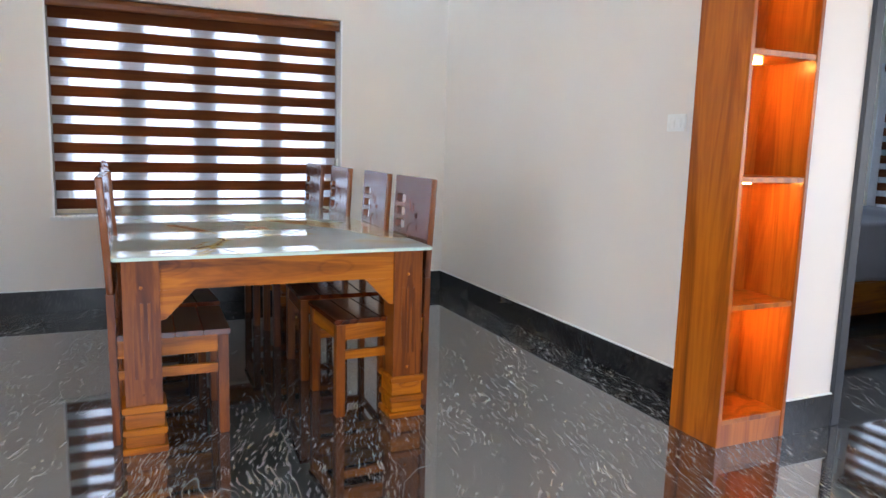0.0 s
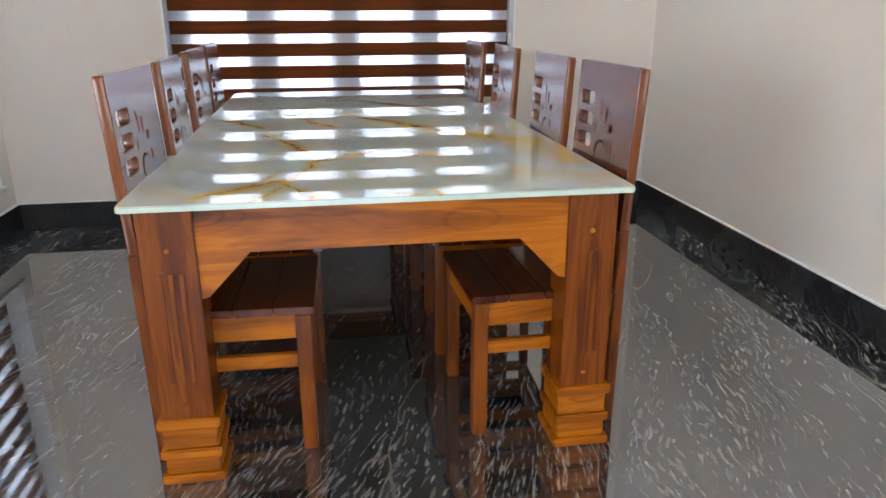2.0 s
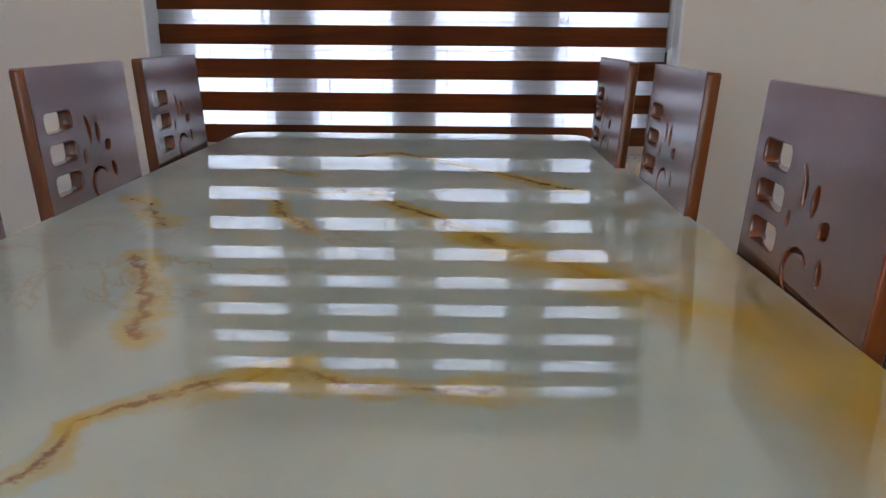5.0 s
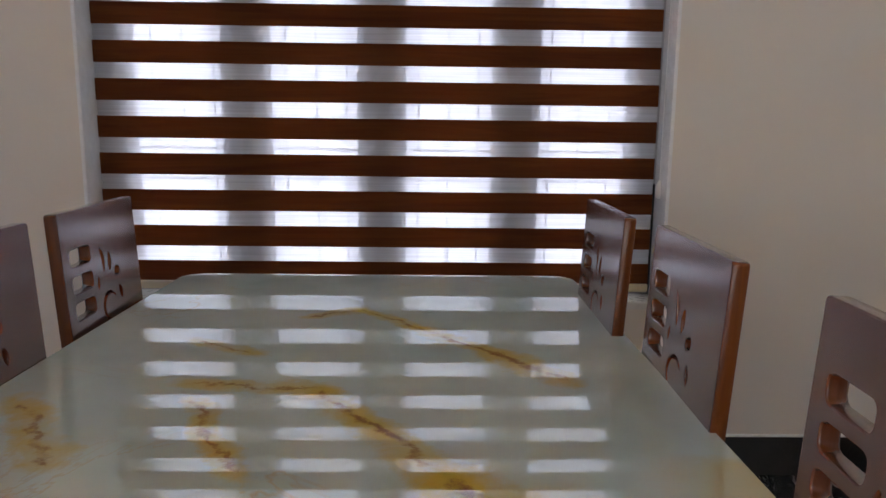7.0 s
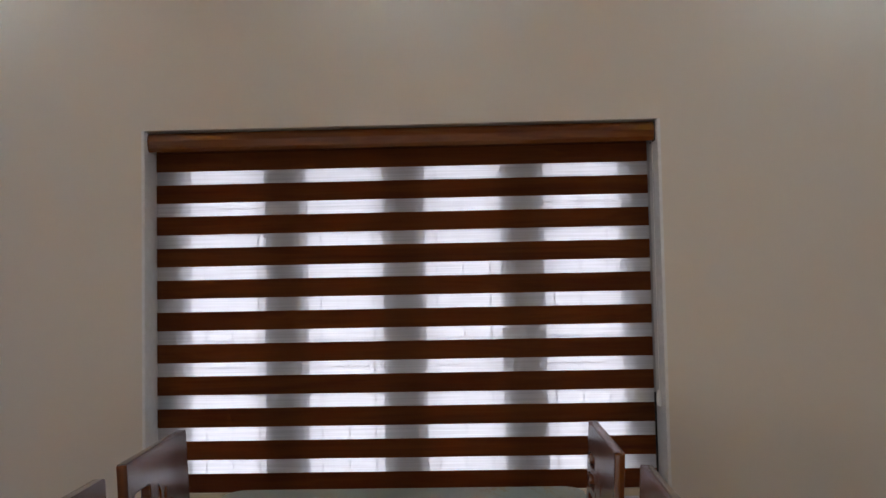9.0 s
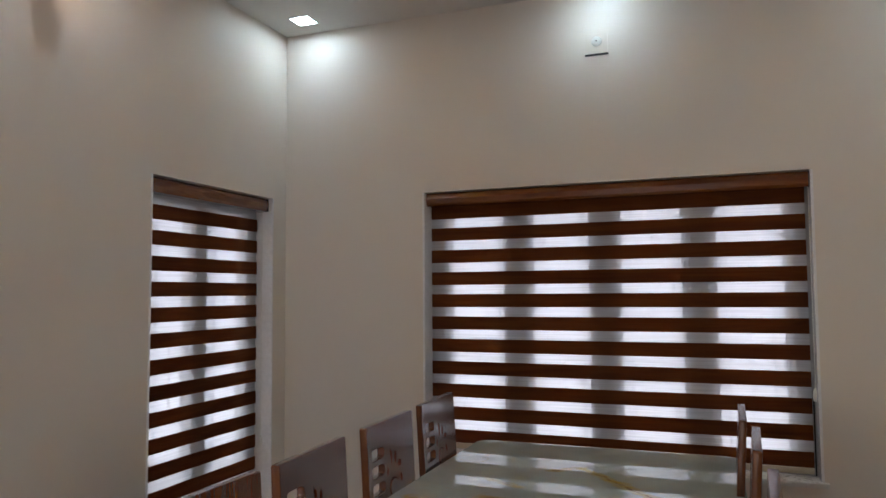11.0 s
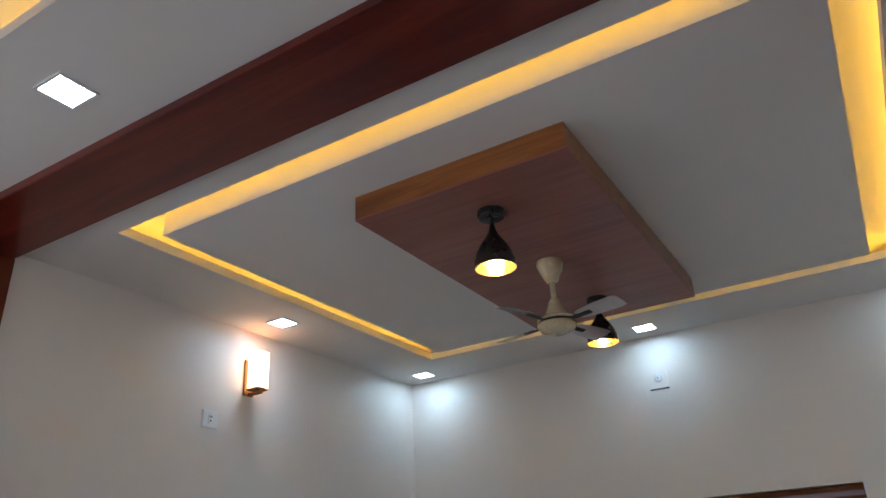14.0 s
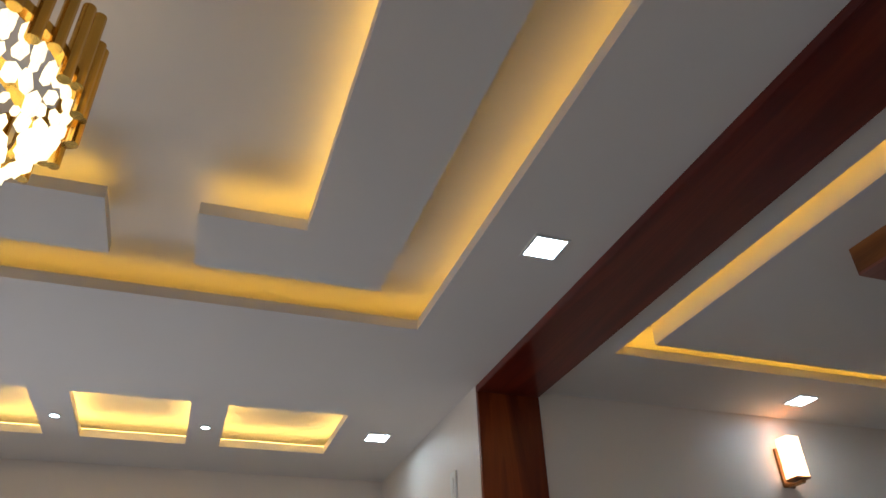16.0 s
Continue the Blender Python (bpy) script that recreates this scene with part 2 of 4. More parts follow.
# seams of the table top: ends in the top's own metres, half width, strength
SEAMS = [((0.163, 0.063, 0.418, 0.251, 0.042), 1.0), ((0.408, 0.24, 0.459, 0.46, 0.032), 1.0), ((0.449, 0.439, 0.622, 0.585, 0.032), 0.9), ((0.591, 0.575, 0.867, 0.522, 0.035), 0.8),
         ((0.387, 0.188, 0.479, -0.052, 0.035), 1.0), ((0.377, 0.146, 0.306, -0.021, 0.026), 0.8), ((0.377, 0.376, 0.285, 0.167, 0.022), 0.6), ((0.357, 1.536, 0.622, 1.484, 0.035), 0.8),
         ((0.602, 1.484, 0.887, 1.097, 0.056), 1.0), ((0.846, 1.149, 1.132, 0.773, 0.072), 1.0), ((0.908, 1.066, 1.336, 0.575, 0.14), 0.75), ((1.173, 0.784, 1.275, 0.313, 0.14), 0.8),
         ((1.254, 0.313, 1.285, 1.202, 0.16), 0.6), ((1.03, 0.261, 1.254, 0.125, 0.11), 0.4), ((0.5, 2.027, 0.663, 2.08, 0.032), 0.7), ((0.642, 2.09, 0.806, 1.902, 0.04), 0.9),
         ((0.785, 1.923, 1.091, 1.536, 0.048), 0.9), ((0.275, 1.797, 0.438, 1.703, 0.035), 0.9), ((0.387, 1.442, 0.52, 1.149, 0.032), 0.9), ((0.092, 1.421, 0.265, 1.17, 0.04), 0.9),
         ((0.285, 1.003, 0.449, 0.648, 0.045), 0.9), ((0.765, 0.063, 0.806, -0.021, 0.019), 0.8), ((0.663, 0.042, 0.724, 0.031, 0.022), 0.8), ((0.01, 0.209, 0.214, 0.052, 0.08), 0.3)]

WALL = paint("cream_wall_paint", (0.74, 0.68, 0.625), 0.5, 0.06)
CEIL = paint("white_ceiling_paint", (0.71, 0.685, 0.665), 0.7, 0.04)
GRANITE = granite("black_granite")
SKIRT = granite("black_granite_skirting", 0.11, 1.42, 0.25)
WHITE = plain("white_plastic", (0.80, 0.80, 0.78), 0.35)
SILLM = plain("white_stone_sill", (0.72, 0.71, 0.69), 0.3)
REVEAL = plain("white_reveal_lining", (0.88, 0.88, 0.90), 0.22, 0.0, 0.5)
FRAMEM = plain("grey_window_frame", (0.42, 0.42, 0.43), 0.4)
IRON = plain("painted_iron_bars", (0.30, 0.29, 0.28), 0.5)
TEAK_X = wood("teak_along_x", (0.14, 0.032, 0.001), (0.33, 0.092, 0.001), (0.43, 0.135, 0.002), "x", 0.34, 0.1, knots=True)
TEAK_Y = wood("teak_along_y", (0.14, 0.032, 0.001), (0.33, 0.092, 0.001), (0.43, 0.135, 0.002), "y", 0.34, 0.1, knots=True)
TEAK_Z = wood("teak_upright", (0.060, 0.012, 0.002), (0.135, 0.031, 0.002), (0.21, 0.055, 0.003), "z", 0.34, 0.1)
SEAT_Y = wood("dark_teak_seat", (0.04, 0.007, 0.002), (0.078, 0.014, 0.003), (0.11, 0.023, 0.004), "y", 0.2, 0.5)
BACK_Z = wood("dark_teak_back", (0.070, 0.016, 0.006), (0.105, 0.025, 0.008), (0.13, 0.033, 0.010), "z", 0.26, 1.0)
BACK_Z.node_tree.nodes["Principled BSDF"].inputs["Coat Roughness"].default_value = 0.2
BACK_Z.node_tree.nodes["Principled BSDF"].inputs["Coat IOR"].default_value = 1.7
LIP_Z = wood("orange_teak_edge", (0.08, 0.018, 0.003), (0.14, 0.035, 0.004), (0.18, 0.050, 0.006), "z", 0.3, 0.3)
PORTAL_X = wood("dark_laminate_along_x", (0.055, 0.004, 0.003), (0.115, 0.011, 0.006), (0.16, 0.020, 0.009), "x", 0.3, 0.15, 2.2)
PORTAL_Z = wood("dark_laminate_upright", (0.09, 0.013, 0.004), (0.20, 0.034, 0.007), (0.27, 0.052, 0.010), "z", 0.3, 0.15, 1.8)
PANEL_W = wood("brown_ceiling_laminate", (0.22, 0.075, 0.052), (0.26, 0.092, 0.064), (0.29, 0.105, 0.074), "x", 0.42, 0.12, 3.0)
PANEL_E = wood("orange_edge_laminate", (0.16, 0.05, 0.012), (0.26, 0.09, 0.02), (0.33, 0.12, 0.03), "x", 0.3, 0.3)
SHELF_W = wood("orange_shelf_laminate", (0.17, 0.038, 0.003), (0.34, 0.085, 0.004), (0.43, 0.12, 0.006), "z", 0.34, 0.1, 1.4)
BAND = wood("brown_blind_fabric", (0.125, 0.030, 0.006), (0.17, 0.045, 0.008), (0.20, 0.056, 0.010), "x", 0.8, 0.0)
CASS = wood("brown_gloss_cassette", (0.13, 0.036, 0.010), (0.18, 0.052, 0.014), (0.23, 0.075, 0.02), "x", 0.12, 0.9)
ONYX = onyx("onyx_print_glass")
GLASS_EDGE = plain("green_glass_edge", (0.52, 0.66, 0.58), 0.12, 0.0, 0.6)
BLACK = plain("black_metal", (0.012, 0.012, 0.013), 0.3)
CREAM = plain("cream_enamel", (0.62, 0.52, 0.33), 0.25, 0.0, 0.6)
BLADE = plain("glossy_fan_blade", (0.66, 0.63, 0.57), 0.12, 0.15, 1.0)
BRASS = plain("polished_brass", (0.62, 0.38, 0.08), 0.2, 0.9)
BRONZE = plain("dark_bronze", (0.30, 0.15, 0.06), 0.4, 0.5)
COPPER = plain("gold_inner_shade", (0.82, 0.60, 0.28), 0.25, 0.8)
DARK = plain("dark_rubber", (0.015, 0.015, 0.015), 0.6)
JAMB = plain("dark_grey_door_frame", (0.045, 0.047, 0.055), 0.4)
BEIGE = plain("beige_bottom_rail", (0.55, 0.47, 0.34), 0.4)
SHEET = paint("grey_violet_bed_sheet", (0.36, 0.34, 0.40), 0.85, 0.3, 60.0, 0.25)
DAY = glow("daylight_beyond", (0.88, 0.94, 1.0), SKY_GLOW)
day_t = DAY.node_tree
day_z = day_t.nodes.new("ShaderNodeSeparateXYZ")
day_t.links.new(day_t.nodes.new("ShaderNodeTexCoord").outputs["Object"], day_z.inputs[0])
day_n = node(day_t, "ShaderNodeTexNoise", Scale=1.1, Detail=3.0)
day_t.links.new(day_t.nodes["Texture Coordinate"].outputs["Object"], day_n.inputs["Vector"])
day_a = node(day_t, "ShaderNodeMath")
day_a.operation = "MULTIPLY_ADD"
day_a.inputs[1].default_value = 0.9
day_t.links.new(day_n.outputs["Fac"], day_a.inputs[0])
day_t.links.new(day_z.outputs["Z"], day_a.inputs[2])
day_m = node(day_t, "ShaderNodeMapRange")
for key, value in (("From Min", 1.45), ("From Max", 2.0), ("To Min", SKY_GLOW), ("To Max", SKY_GLOW * 0.58)):
    day_m.inputs[key].default_value = value
day_t.links.new(day_a.outputs[0], day_m.inputs["Value"])
day_t.links.new(day_m.outputs[0], day_t.nodes["Principled BSDF"].inputs["Emission Strength"])
COOL = glow("cool_white_led", (0.58, 0.86, 1.0), DOWNLIGHT)
AMBER_LIVING = glow("dimmer_amber_led_tape", (1.0, 0.57, 0.055), COVE * 0.5)
AMBER_ISLAND = glow("soft_amber_led_tape", (1.0, 0.60, 0.08), COVE * 0.75)
AMBER_SQUARE = glow("bright_amber_led_tape", (1.0, 0.66, 0.17), COVE * 1.5)
AMBER = glow("amber_led_tape", (1.0, 0.57, 0.055), COVE)
SCONCE_BULB = glow("peach_bulb", (1.0, 0.42, 0.17), 22.0)
BULB = glow("warm_filament", (1.0, 0.74, 0.36), 26.0)
SHELF_LED = glow("orange_shelf_led", (1.0, 0.45, 0.08), WARM)

# sheer gauze of the blinds: part clear, part scattering
SHEER, st_, sb_ = material("sheer_white_gauze")
st_.nodes.remove(sb_)
tr = node(st_, "ShaderNodeBsdfTransparent")
tr.inputs["Color"].default_value = (0.95, 0.96, 1, 1)
tl = node(st_, "ShaderNodeBsdfTranslucent")
tl.inputs["Color"].default_value = (0.86, 0.87, 0.90, 1)
df = node(st_, "ShaderNodeBsdfDiffuse")
df.inputs["Color"].default_value = (0.80, 0.80, 0.82, 1)
m1 = node(st_, "ShaderNodeMixShader", Fac=0.35)
m2 = node(st_, "ShaderNodeMixShader", Fac=0.55)
st_.links.new(tl.outputs[0], m1.inputs[1])
st_.links.new(df.outputs[0], m1.inputs[2])
gz = node(st_, "ShaderNodeTexNoise", Scale=1.0, Detail=2.0)
st_.links.new(coords(st_, (3, 3, 180)), gz.inputs["Vector"])
st_.links.new(ramp(st_, gz.outputs["Fac"], [(0.3, (0.58,) * 3), (0.7, (0.72,) * 3)]), m2.inputs["Fac"])
st_.links.new(tr.outputs[0], m2.inputs[1])
st_.links.new(m1.outputs[0], m2.inputs[2])
st_.links.new(m2.outputs[0], st_.nodes["Material Output"].inputs["Surface"])

GLASS, gt_, gb_ = material("window_glass")
gb_.inputs["Base Color"].default_value = (0.95, 0.98, 1, 1)
gb_.inputs["Transmission Weight"].default_value = 1.0
gb_.inputs["Roughness"].default_value = 0.0
gb_.inputs["IOR"].default_value = 1.1

OPAL, ot_, ob_ = material("lit_opal_glass")
ob_.inputs["Base Color"].default_value = (0.9, 0.75, 0.5, 1)
ov = coords(ot_, where="Generated")
og = ot_.nodes.new("ShaderNodeSeparateXYZ")
ot_.links.new(ov, og.inputs[0])
on_ = node(ot_, "ShaderNodeTexNoise", Scale=9.0, Detail=3.0)
ot_.links.new(ov, on_.inputs["Vector"])
ot_.links.new(ramp(ot_, on_.outputs["Fac"], [(0.35, (1.0, 0.50, 0.20)), (0.6, (1.0, 0.72, 0.46))]), ob_.inputs["Emission Color"])
ob_.inputs["Emission Strength"].default_value = 3.2

CRYSTAL = glow("lit_crystal", (1.0, 0.88, 0.60), 1.5)
CRYSTAL.cycles.emission_sampling = "NONE"
CRYSTAL.node_tree.nodes["Principled BSDF"].inputs["Roughness"].default_value = 0.05


# ---- building blocks ----
def box(bm, x0, x1, y0, y1, z0, z1):
    m = Matrix.LocRotScale(((x0 + x1) / 2, (y0 + y1) / 2, (z0 + z1) / 2), None, (x1 - x0, y1 - y0, z1 - z0))
    bmesh.ops.create_cube(bm, size=1, matrix=m)
    return bm


def tube(bm, a, b, r0, r1=None, sides=20, caps=True):
    a, b = Vector(a), Vector(b)
    turn = (b - a).to_track_quat("Z", "Y").to_matrix().to_4x4()
    bmesh.ops.create_cone(bm, cap_ends=caps, segments=sides, radius1=r0, radius2=r0 if r1 is None else r1,
                          depth=(b - a).length, matrix=Matrix.Translation((a + b) / 2) @ turn)
    return bm


def lathe(bm, profile, sides=32, at=(0, 0, 0)):
    """Turns a profile of (radius, height) round z."""
    rings = []
    for r, z in profile:
        rings.append([bm.verts.new((at[0] + r * math.cos(2 * math.pi * i / sides), at[1] + r * math.sin(2 * math.pi * i / sides), at[2] + z))
                      for i in range(sides)])
    for lo, hi in zip(rings, rings[1:]):
        for i in range(sides):
            bm.faces.new((lo[i], lo[(i + 1) % sides], hi[(i + 1) % sides], hi[i]))
    return bm


def finish(name, bm, mat, bevel=0.0, smooth=False):
    if bevel:
        bmesh.ops.bevel(bm, geom=bm.edges[:], offset=bevel, segments=2, affect="EDGES", clamp_overlap=True)
    bmesh.ops.recalc_face_normals(bm, faces=bm.faces[:])
    me = bpy.data.meshes.new(name)
    bm.to_mesh(me)
    bm.free()
    me.materials.append(mat)
    if smooth:
        for p in me.polygons:
            p.use_smooth = True
    return me


def part(name, bm, mat, parent, label="", bevel=0.0, smooth=False):
    ob = new(name, finish(name, bm, mat, bevel, smooth))
    ob.parent = parent
    return tagged(ob, label)


def struct(name, bm, mat, label, category, bevel=0.0):
    return tagged(new(name, finish(name, bm, mat, bevel)), label, category, kind="structure")


def thing(name, label, category, at=(0, 0, 0), turn=0.0, group=""):
    ob = new(name)
    ob.matrix_basis = pose(*at, 0, 0, turn)
    ob.empty_display_size = 0.1
    return tagged(ob, label, category, group)


def fresh(*boxes):
    bm = bmesh.new()
    for b in boxes:
        box(bm, *b)
    return bm


def slab(x0, x1, y0, y1, z0, z1, holes):
    """A flat slab with rectangular holes through it."""
    xs = sorted({x0, x1, *(h[0] for h in holes), *(h[1] for h in holes)})
    ys = sorted({y0, y1, *(h[2] for h in holes), *(h[3] for h in holes)})
    solid = lambda cx, cy: x0 < cx < x1 and y0 < cy < y1 and not any(h[0] < cx < h[1] and h[2] < cy < h[3] for h in holes)
    bm = bmesh.new()
    key = {}
    def vert(x, y, z):
        if (x, y, z) not in key:
            key[(x, y, z)] = bm.verts.new((x, y, z))
        return key[(x, y, z)]
    cells = {(i, j): solid((xs[i] + xs[i + 1]) / 2, (ys[j] + ys[j + 1]) / 2) for i in range(len(xs) - 1) for j in range(len(ys) - 1)}
    for (i, j), full in cells.items():
        if not full:
            continue
        a, b, c, d = xs[i], xs[i + 1], ys[j], ys[j + 1]
        for z in (z0, z1):
            bm.faces.new((vert(a, c, z), vert(b, c, z), vert(b, d, z), vert(a, d, z)))
        for (di, dj), (p, q) in {(-1, 0): ((a, c), (a, d)), (1, 0): ((b, c), (b, d)), (0, -1): ((a, c), (b, c)), (0, 1): ((a, d), (b, d))}.items():
            if not cells.get((i + di, j + dj), False):
                bm.faces.new((vert(*p, z0), vert(*q, z0), vert(*q, z1), vert(*p, z1)))
    return bm


def wall(name, axis, at, thick, a0, a1, z0, z1, holes, mat, label):
    """An upright wall; axis: the way it runs; holes: (from, to, bottom, top)."""
    bm = slab(a0, a1, z0, z1, 0, thick, holes)
    for v in bm.verts:
        a, z, d = v.co
        v.co = (a, at + d, z) if axis == "x" else (at + d, a, z)
    return struct(name, bm, mat, label, "wall")


# ---- the setting ----
XL, XR, YB = -1.334, 2.538, 2.680          # dining room: side walls and window wall
Z0, ZT = 3.213, 3.348                       # lower ceiling and the slab above it
LX, LY, LXR = -3.11, -6.2, 4.8              # living room: far side, back, other side
PY0, PY1 = -0.872, -0.540                     # timber portal between the rooms
WX0, WX1, WZ0, WZ1 = -0.400, 1.642, 0.660, 2.158   # big window
SY0, SY1, SZ0, SZ1 = 1.525, 2.542, 0.285, 2.156                     # side window
DX0, DX1 = 2.99, 3.98                      # bedroom doorway
BX = 6.6                                    # bedroom far wall

struct("floor", fresh((-3.2, BX + 0.2, LY - 0.2, YB + 0.25, -0.1, 0.0)), GRANITE, "polished black granite floor with white flecks", "floor")
wall("wall_north", "x", YB, 0.2, XL - 0.2, BX + 0.2, 0, ZT, [(WX0, WX1, WZ0, WZ1)], WALL, "cream painted wall round the wide window")
wall("wall_west", "y", XL - 0.2, 0.2, PY1, YB, 0, ZT, [(SY0, SY1, SZ0, SZ1)], WALL, "cream painted wall with a narrow window")
wall("wall_east", "y", XR, 0.14, -0.482, YB, 0, ZT, [], WALL, "plain cream painted dining room wall")
wall("wall_portal_west", "x", PY0, PY1 - PY0, LX, XL, 0, ZT, [], WALL, "cream painted wall beside the timber portal")
wall("wall_portal_east", "x", -0.745, 0.245, 2.657, LXR, 0, ZT, [(DX0, DX1, -0.01, 2.1)], WALL, "cream painted wall with the bedroom doorway")
# living room window openings are unseen, cut for the area lamps behind the walker
wall("wall_living_west", "y", LX - 0.2, 0.2, LY, PY1, 0, ZT, [(-4.9, -2.3, 0.7, 2.2)], WALL, "cream painted far wall of the living room")
wall("wall_living_south", "x", LY - 0.2, 0.2, LX - 0.2, LXR + 0.2, 0, ZT, [(-1.0, 1.4, 0.7, 2.2)], WALL, "cream painted back wall of the living room")
wall("wall_living_east", "y", LXR, 0.2, LY, -0.5, 0, ZT, [(-4.9, -2.3, 0.7, 2.2)], WALL, "cream painted side wall of the living room")
wall("wall_bedroom_east", "y", BX, 0.2, -0.5, YB, 0, ZT, [(0.55, 1.72, 0.64, 2.1)], WALL, "cream painted bedroom wall with a window")
wall("wall_bedroom_south", "x", -0.745, 0.245, LXR + 0.2, BX + 0.2, 0, ZT, [], WALL, "plain cream bedroom wall")

# ceiling: a lower slab with lit troughs, a slab above, islands between
CV = (-0.811, 2.11, -0.388, 2.156)           # dining trough, outer edge
CW = 0.13
LV = (-0.825, 3.3, -4.7, -1.333)             # living room trough, outer edge
IV = (-0.572, 3.05, -4.46, -1.566)            # island, outer edge
KV = (-0.243, 2.73, -4.14, -1.902)            # its cut-out
SQ = [(-2.585, -1.897, a, b) for a, b in ((-2.005, -1.385), (-2.755, -2.192), (-3.53, -2.94), (-4.29, -3.70))]
struct("ceiling", slab(LX - 0.2, BX + 0.2, LY - 0.2, YB + 0.2, Z0, Z0 + 0.045, [CV, LV, *SQ]), CEIL, "white gypsum ceiling with lit troughs", "ceiling")
struct("ceiling_upper", fresh((LX - 0.2, BX + 0.2, LY - 0.2, YB + 0.2, ZT, ZT + 0.15)), CEIL, "white upper ceiling inside the troughs", "ceiling")
struct("ceiling_island_dining", fresh((CV[0] + CW, CV[1] - CW, CV[2] + CW, CV[3] - 0.105, Z0, ZT)), CEIL, "white dropped ceiling field over the table", "ceiling")
SLOT = (-2.53, -2.25)
struct("ceiling_island_living", slab(*IV, Z0 + 0.01, Z0 + 0.055, [KV, (IV[0] - 0.1, KV[0] + 0.1, *SLOT)]), CEIL, "white dropped ceiling frame with a cut-out", "ceiling")


def tape(name, rect, z, setback, gap=None, led=None):
    """LED tape lying on a ledge round a rectangle, out of sight behind its edge."""
    x0, x1, y0, y1 = rect
    s = setback
    ob = thing(name, "amber LED tape lying hidden in the ceiling trough", "LED tape", group="ceiling LED tapes")
    w = 0.012
    west = [(x0 - s - w, x0 - s, y0 - s, y1 + s)]
    if gap:
        west = [(x0 - s - w, x0 - s, y0 - s, gap[0] - 0.03), (x0 - s - w, x0 - s, gap[1] + 0.03, y1 + s)]
    for b in ((x0 - s, x1 + s, y0 - s - w, y0 - s), (x0 - s, x1 + s, y1 + s, y1 + s + w), *west, (x1 + s, x1 + s + w, y0 - s, y1 + s)):
        part("led_strip", fresh((*b, z, z + 0.012)), led or AMBER, ob)
    return ob


tape("led_tape", CV, Z0 + 0.046, 0.05)
tape("led_tape", LV, Z0 + 0.046, 0.05, led=AMBER_LIVING)
tape("led_tape", KV, Z0 + 0.056, 0.03, SLOT, led=AMBER_ISLAND)
for q in SQ:
    tape("led_tape", q, Z0 + 0.046, 0.035, led=AMBER_SQUARE)

# black stone skirting with a pale joint on top
def skirting(boxes):
    for x0, x1, y0, y1 in boxes:
        struct("baseboard", fresh((x0, x1, y0, y1, 0, 0.152)), SKIRT, "black granite skirting along the wall", "skirting", 0.002)
        struct("trim", fresh((x0, x1, y0 + (0.003 if y1 - y0 < 0.1 else 0), y1, 0.152, 0.158)), WHITE, "thin pale joint on top of the skirting", "trim")


S = 0.016
skirting([(XL + S, XR - S, YB - S, YB), (XL, XL + S, PY1, YB), (XR - S, XR, -0.48, YB), (LX, XL, PY0 - S, PY0), (2.657, DX0 - 0.03, -0.745 - S, -0.745), (DX1 + 0.05, LXR, -0.745 - S, -0.745),
          (LX, LX + S, LY, PY0 - S)])

# timber portal
portal = thing("timber_portal", "dark wooden portal lining between living and dining rooms", "portal")
portal["kind"] = "structure"
for a, b in ((0, 1.05), (1.052, 2.11), (2.112, 3.175)):
    part("upright_panel", fresh((XL, XL + 0.026, PY0, PY1, a, b)), PORTAL_Z, portal, "reddish brown upright panel", 0.003)
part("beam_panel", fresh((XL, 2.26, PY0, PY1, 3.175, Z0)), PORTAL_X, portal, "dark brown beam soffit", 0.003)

# door frame of the bedroom
door = thing("door_1", "dark grey frame of the open bedroom doorway", "door frame")
door["kind"] = "structure"
part("jamb", fresh((DX0 - 0.03, DX0 + 0.03, -0.765, -0.48, 0, 2.07)), JAMB, door, "", 0.004)
part("jamb", fresh((DX1 - 0.03, DX1 + 0.03, -0.765, -0.48, 0, 2.07)), JAMB, door, "", 0.004)
part("head", fresh((DX0 - 0.03, DX1 + 0.03, -0.765, -0.48, 2.07, 2.13)), JAMB, door, "", 0.004)


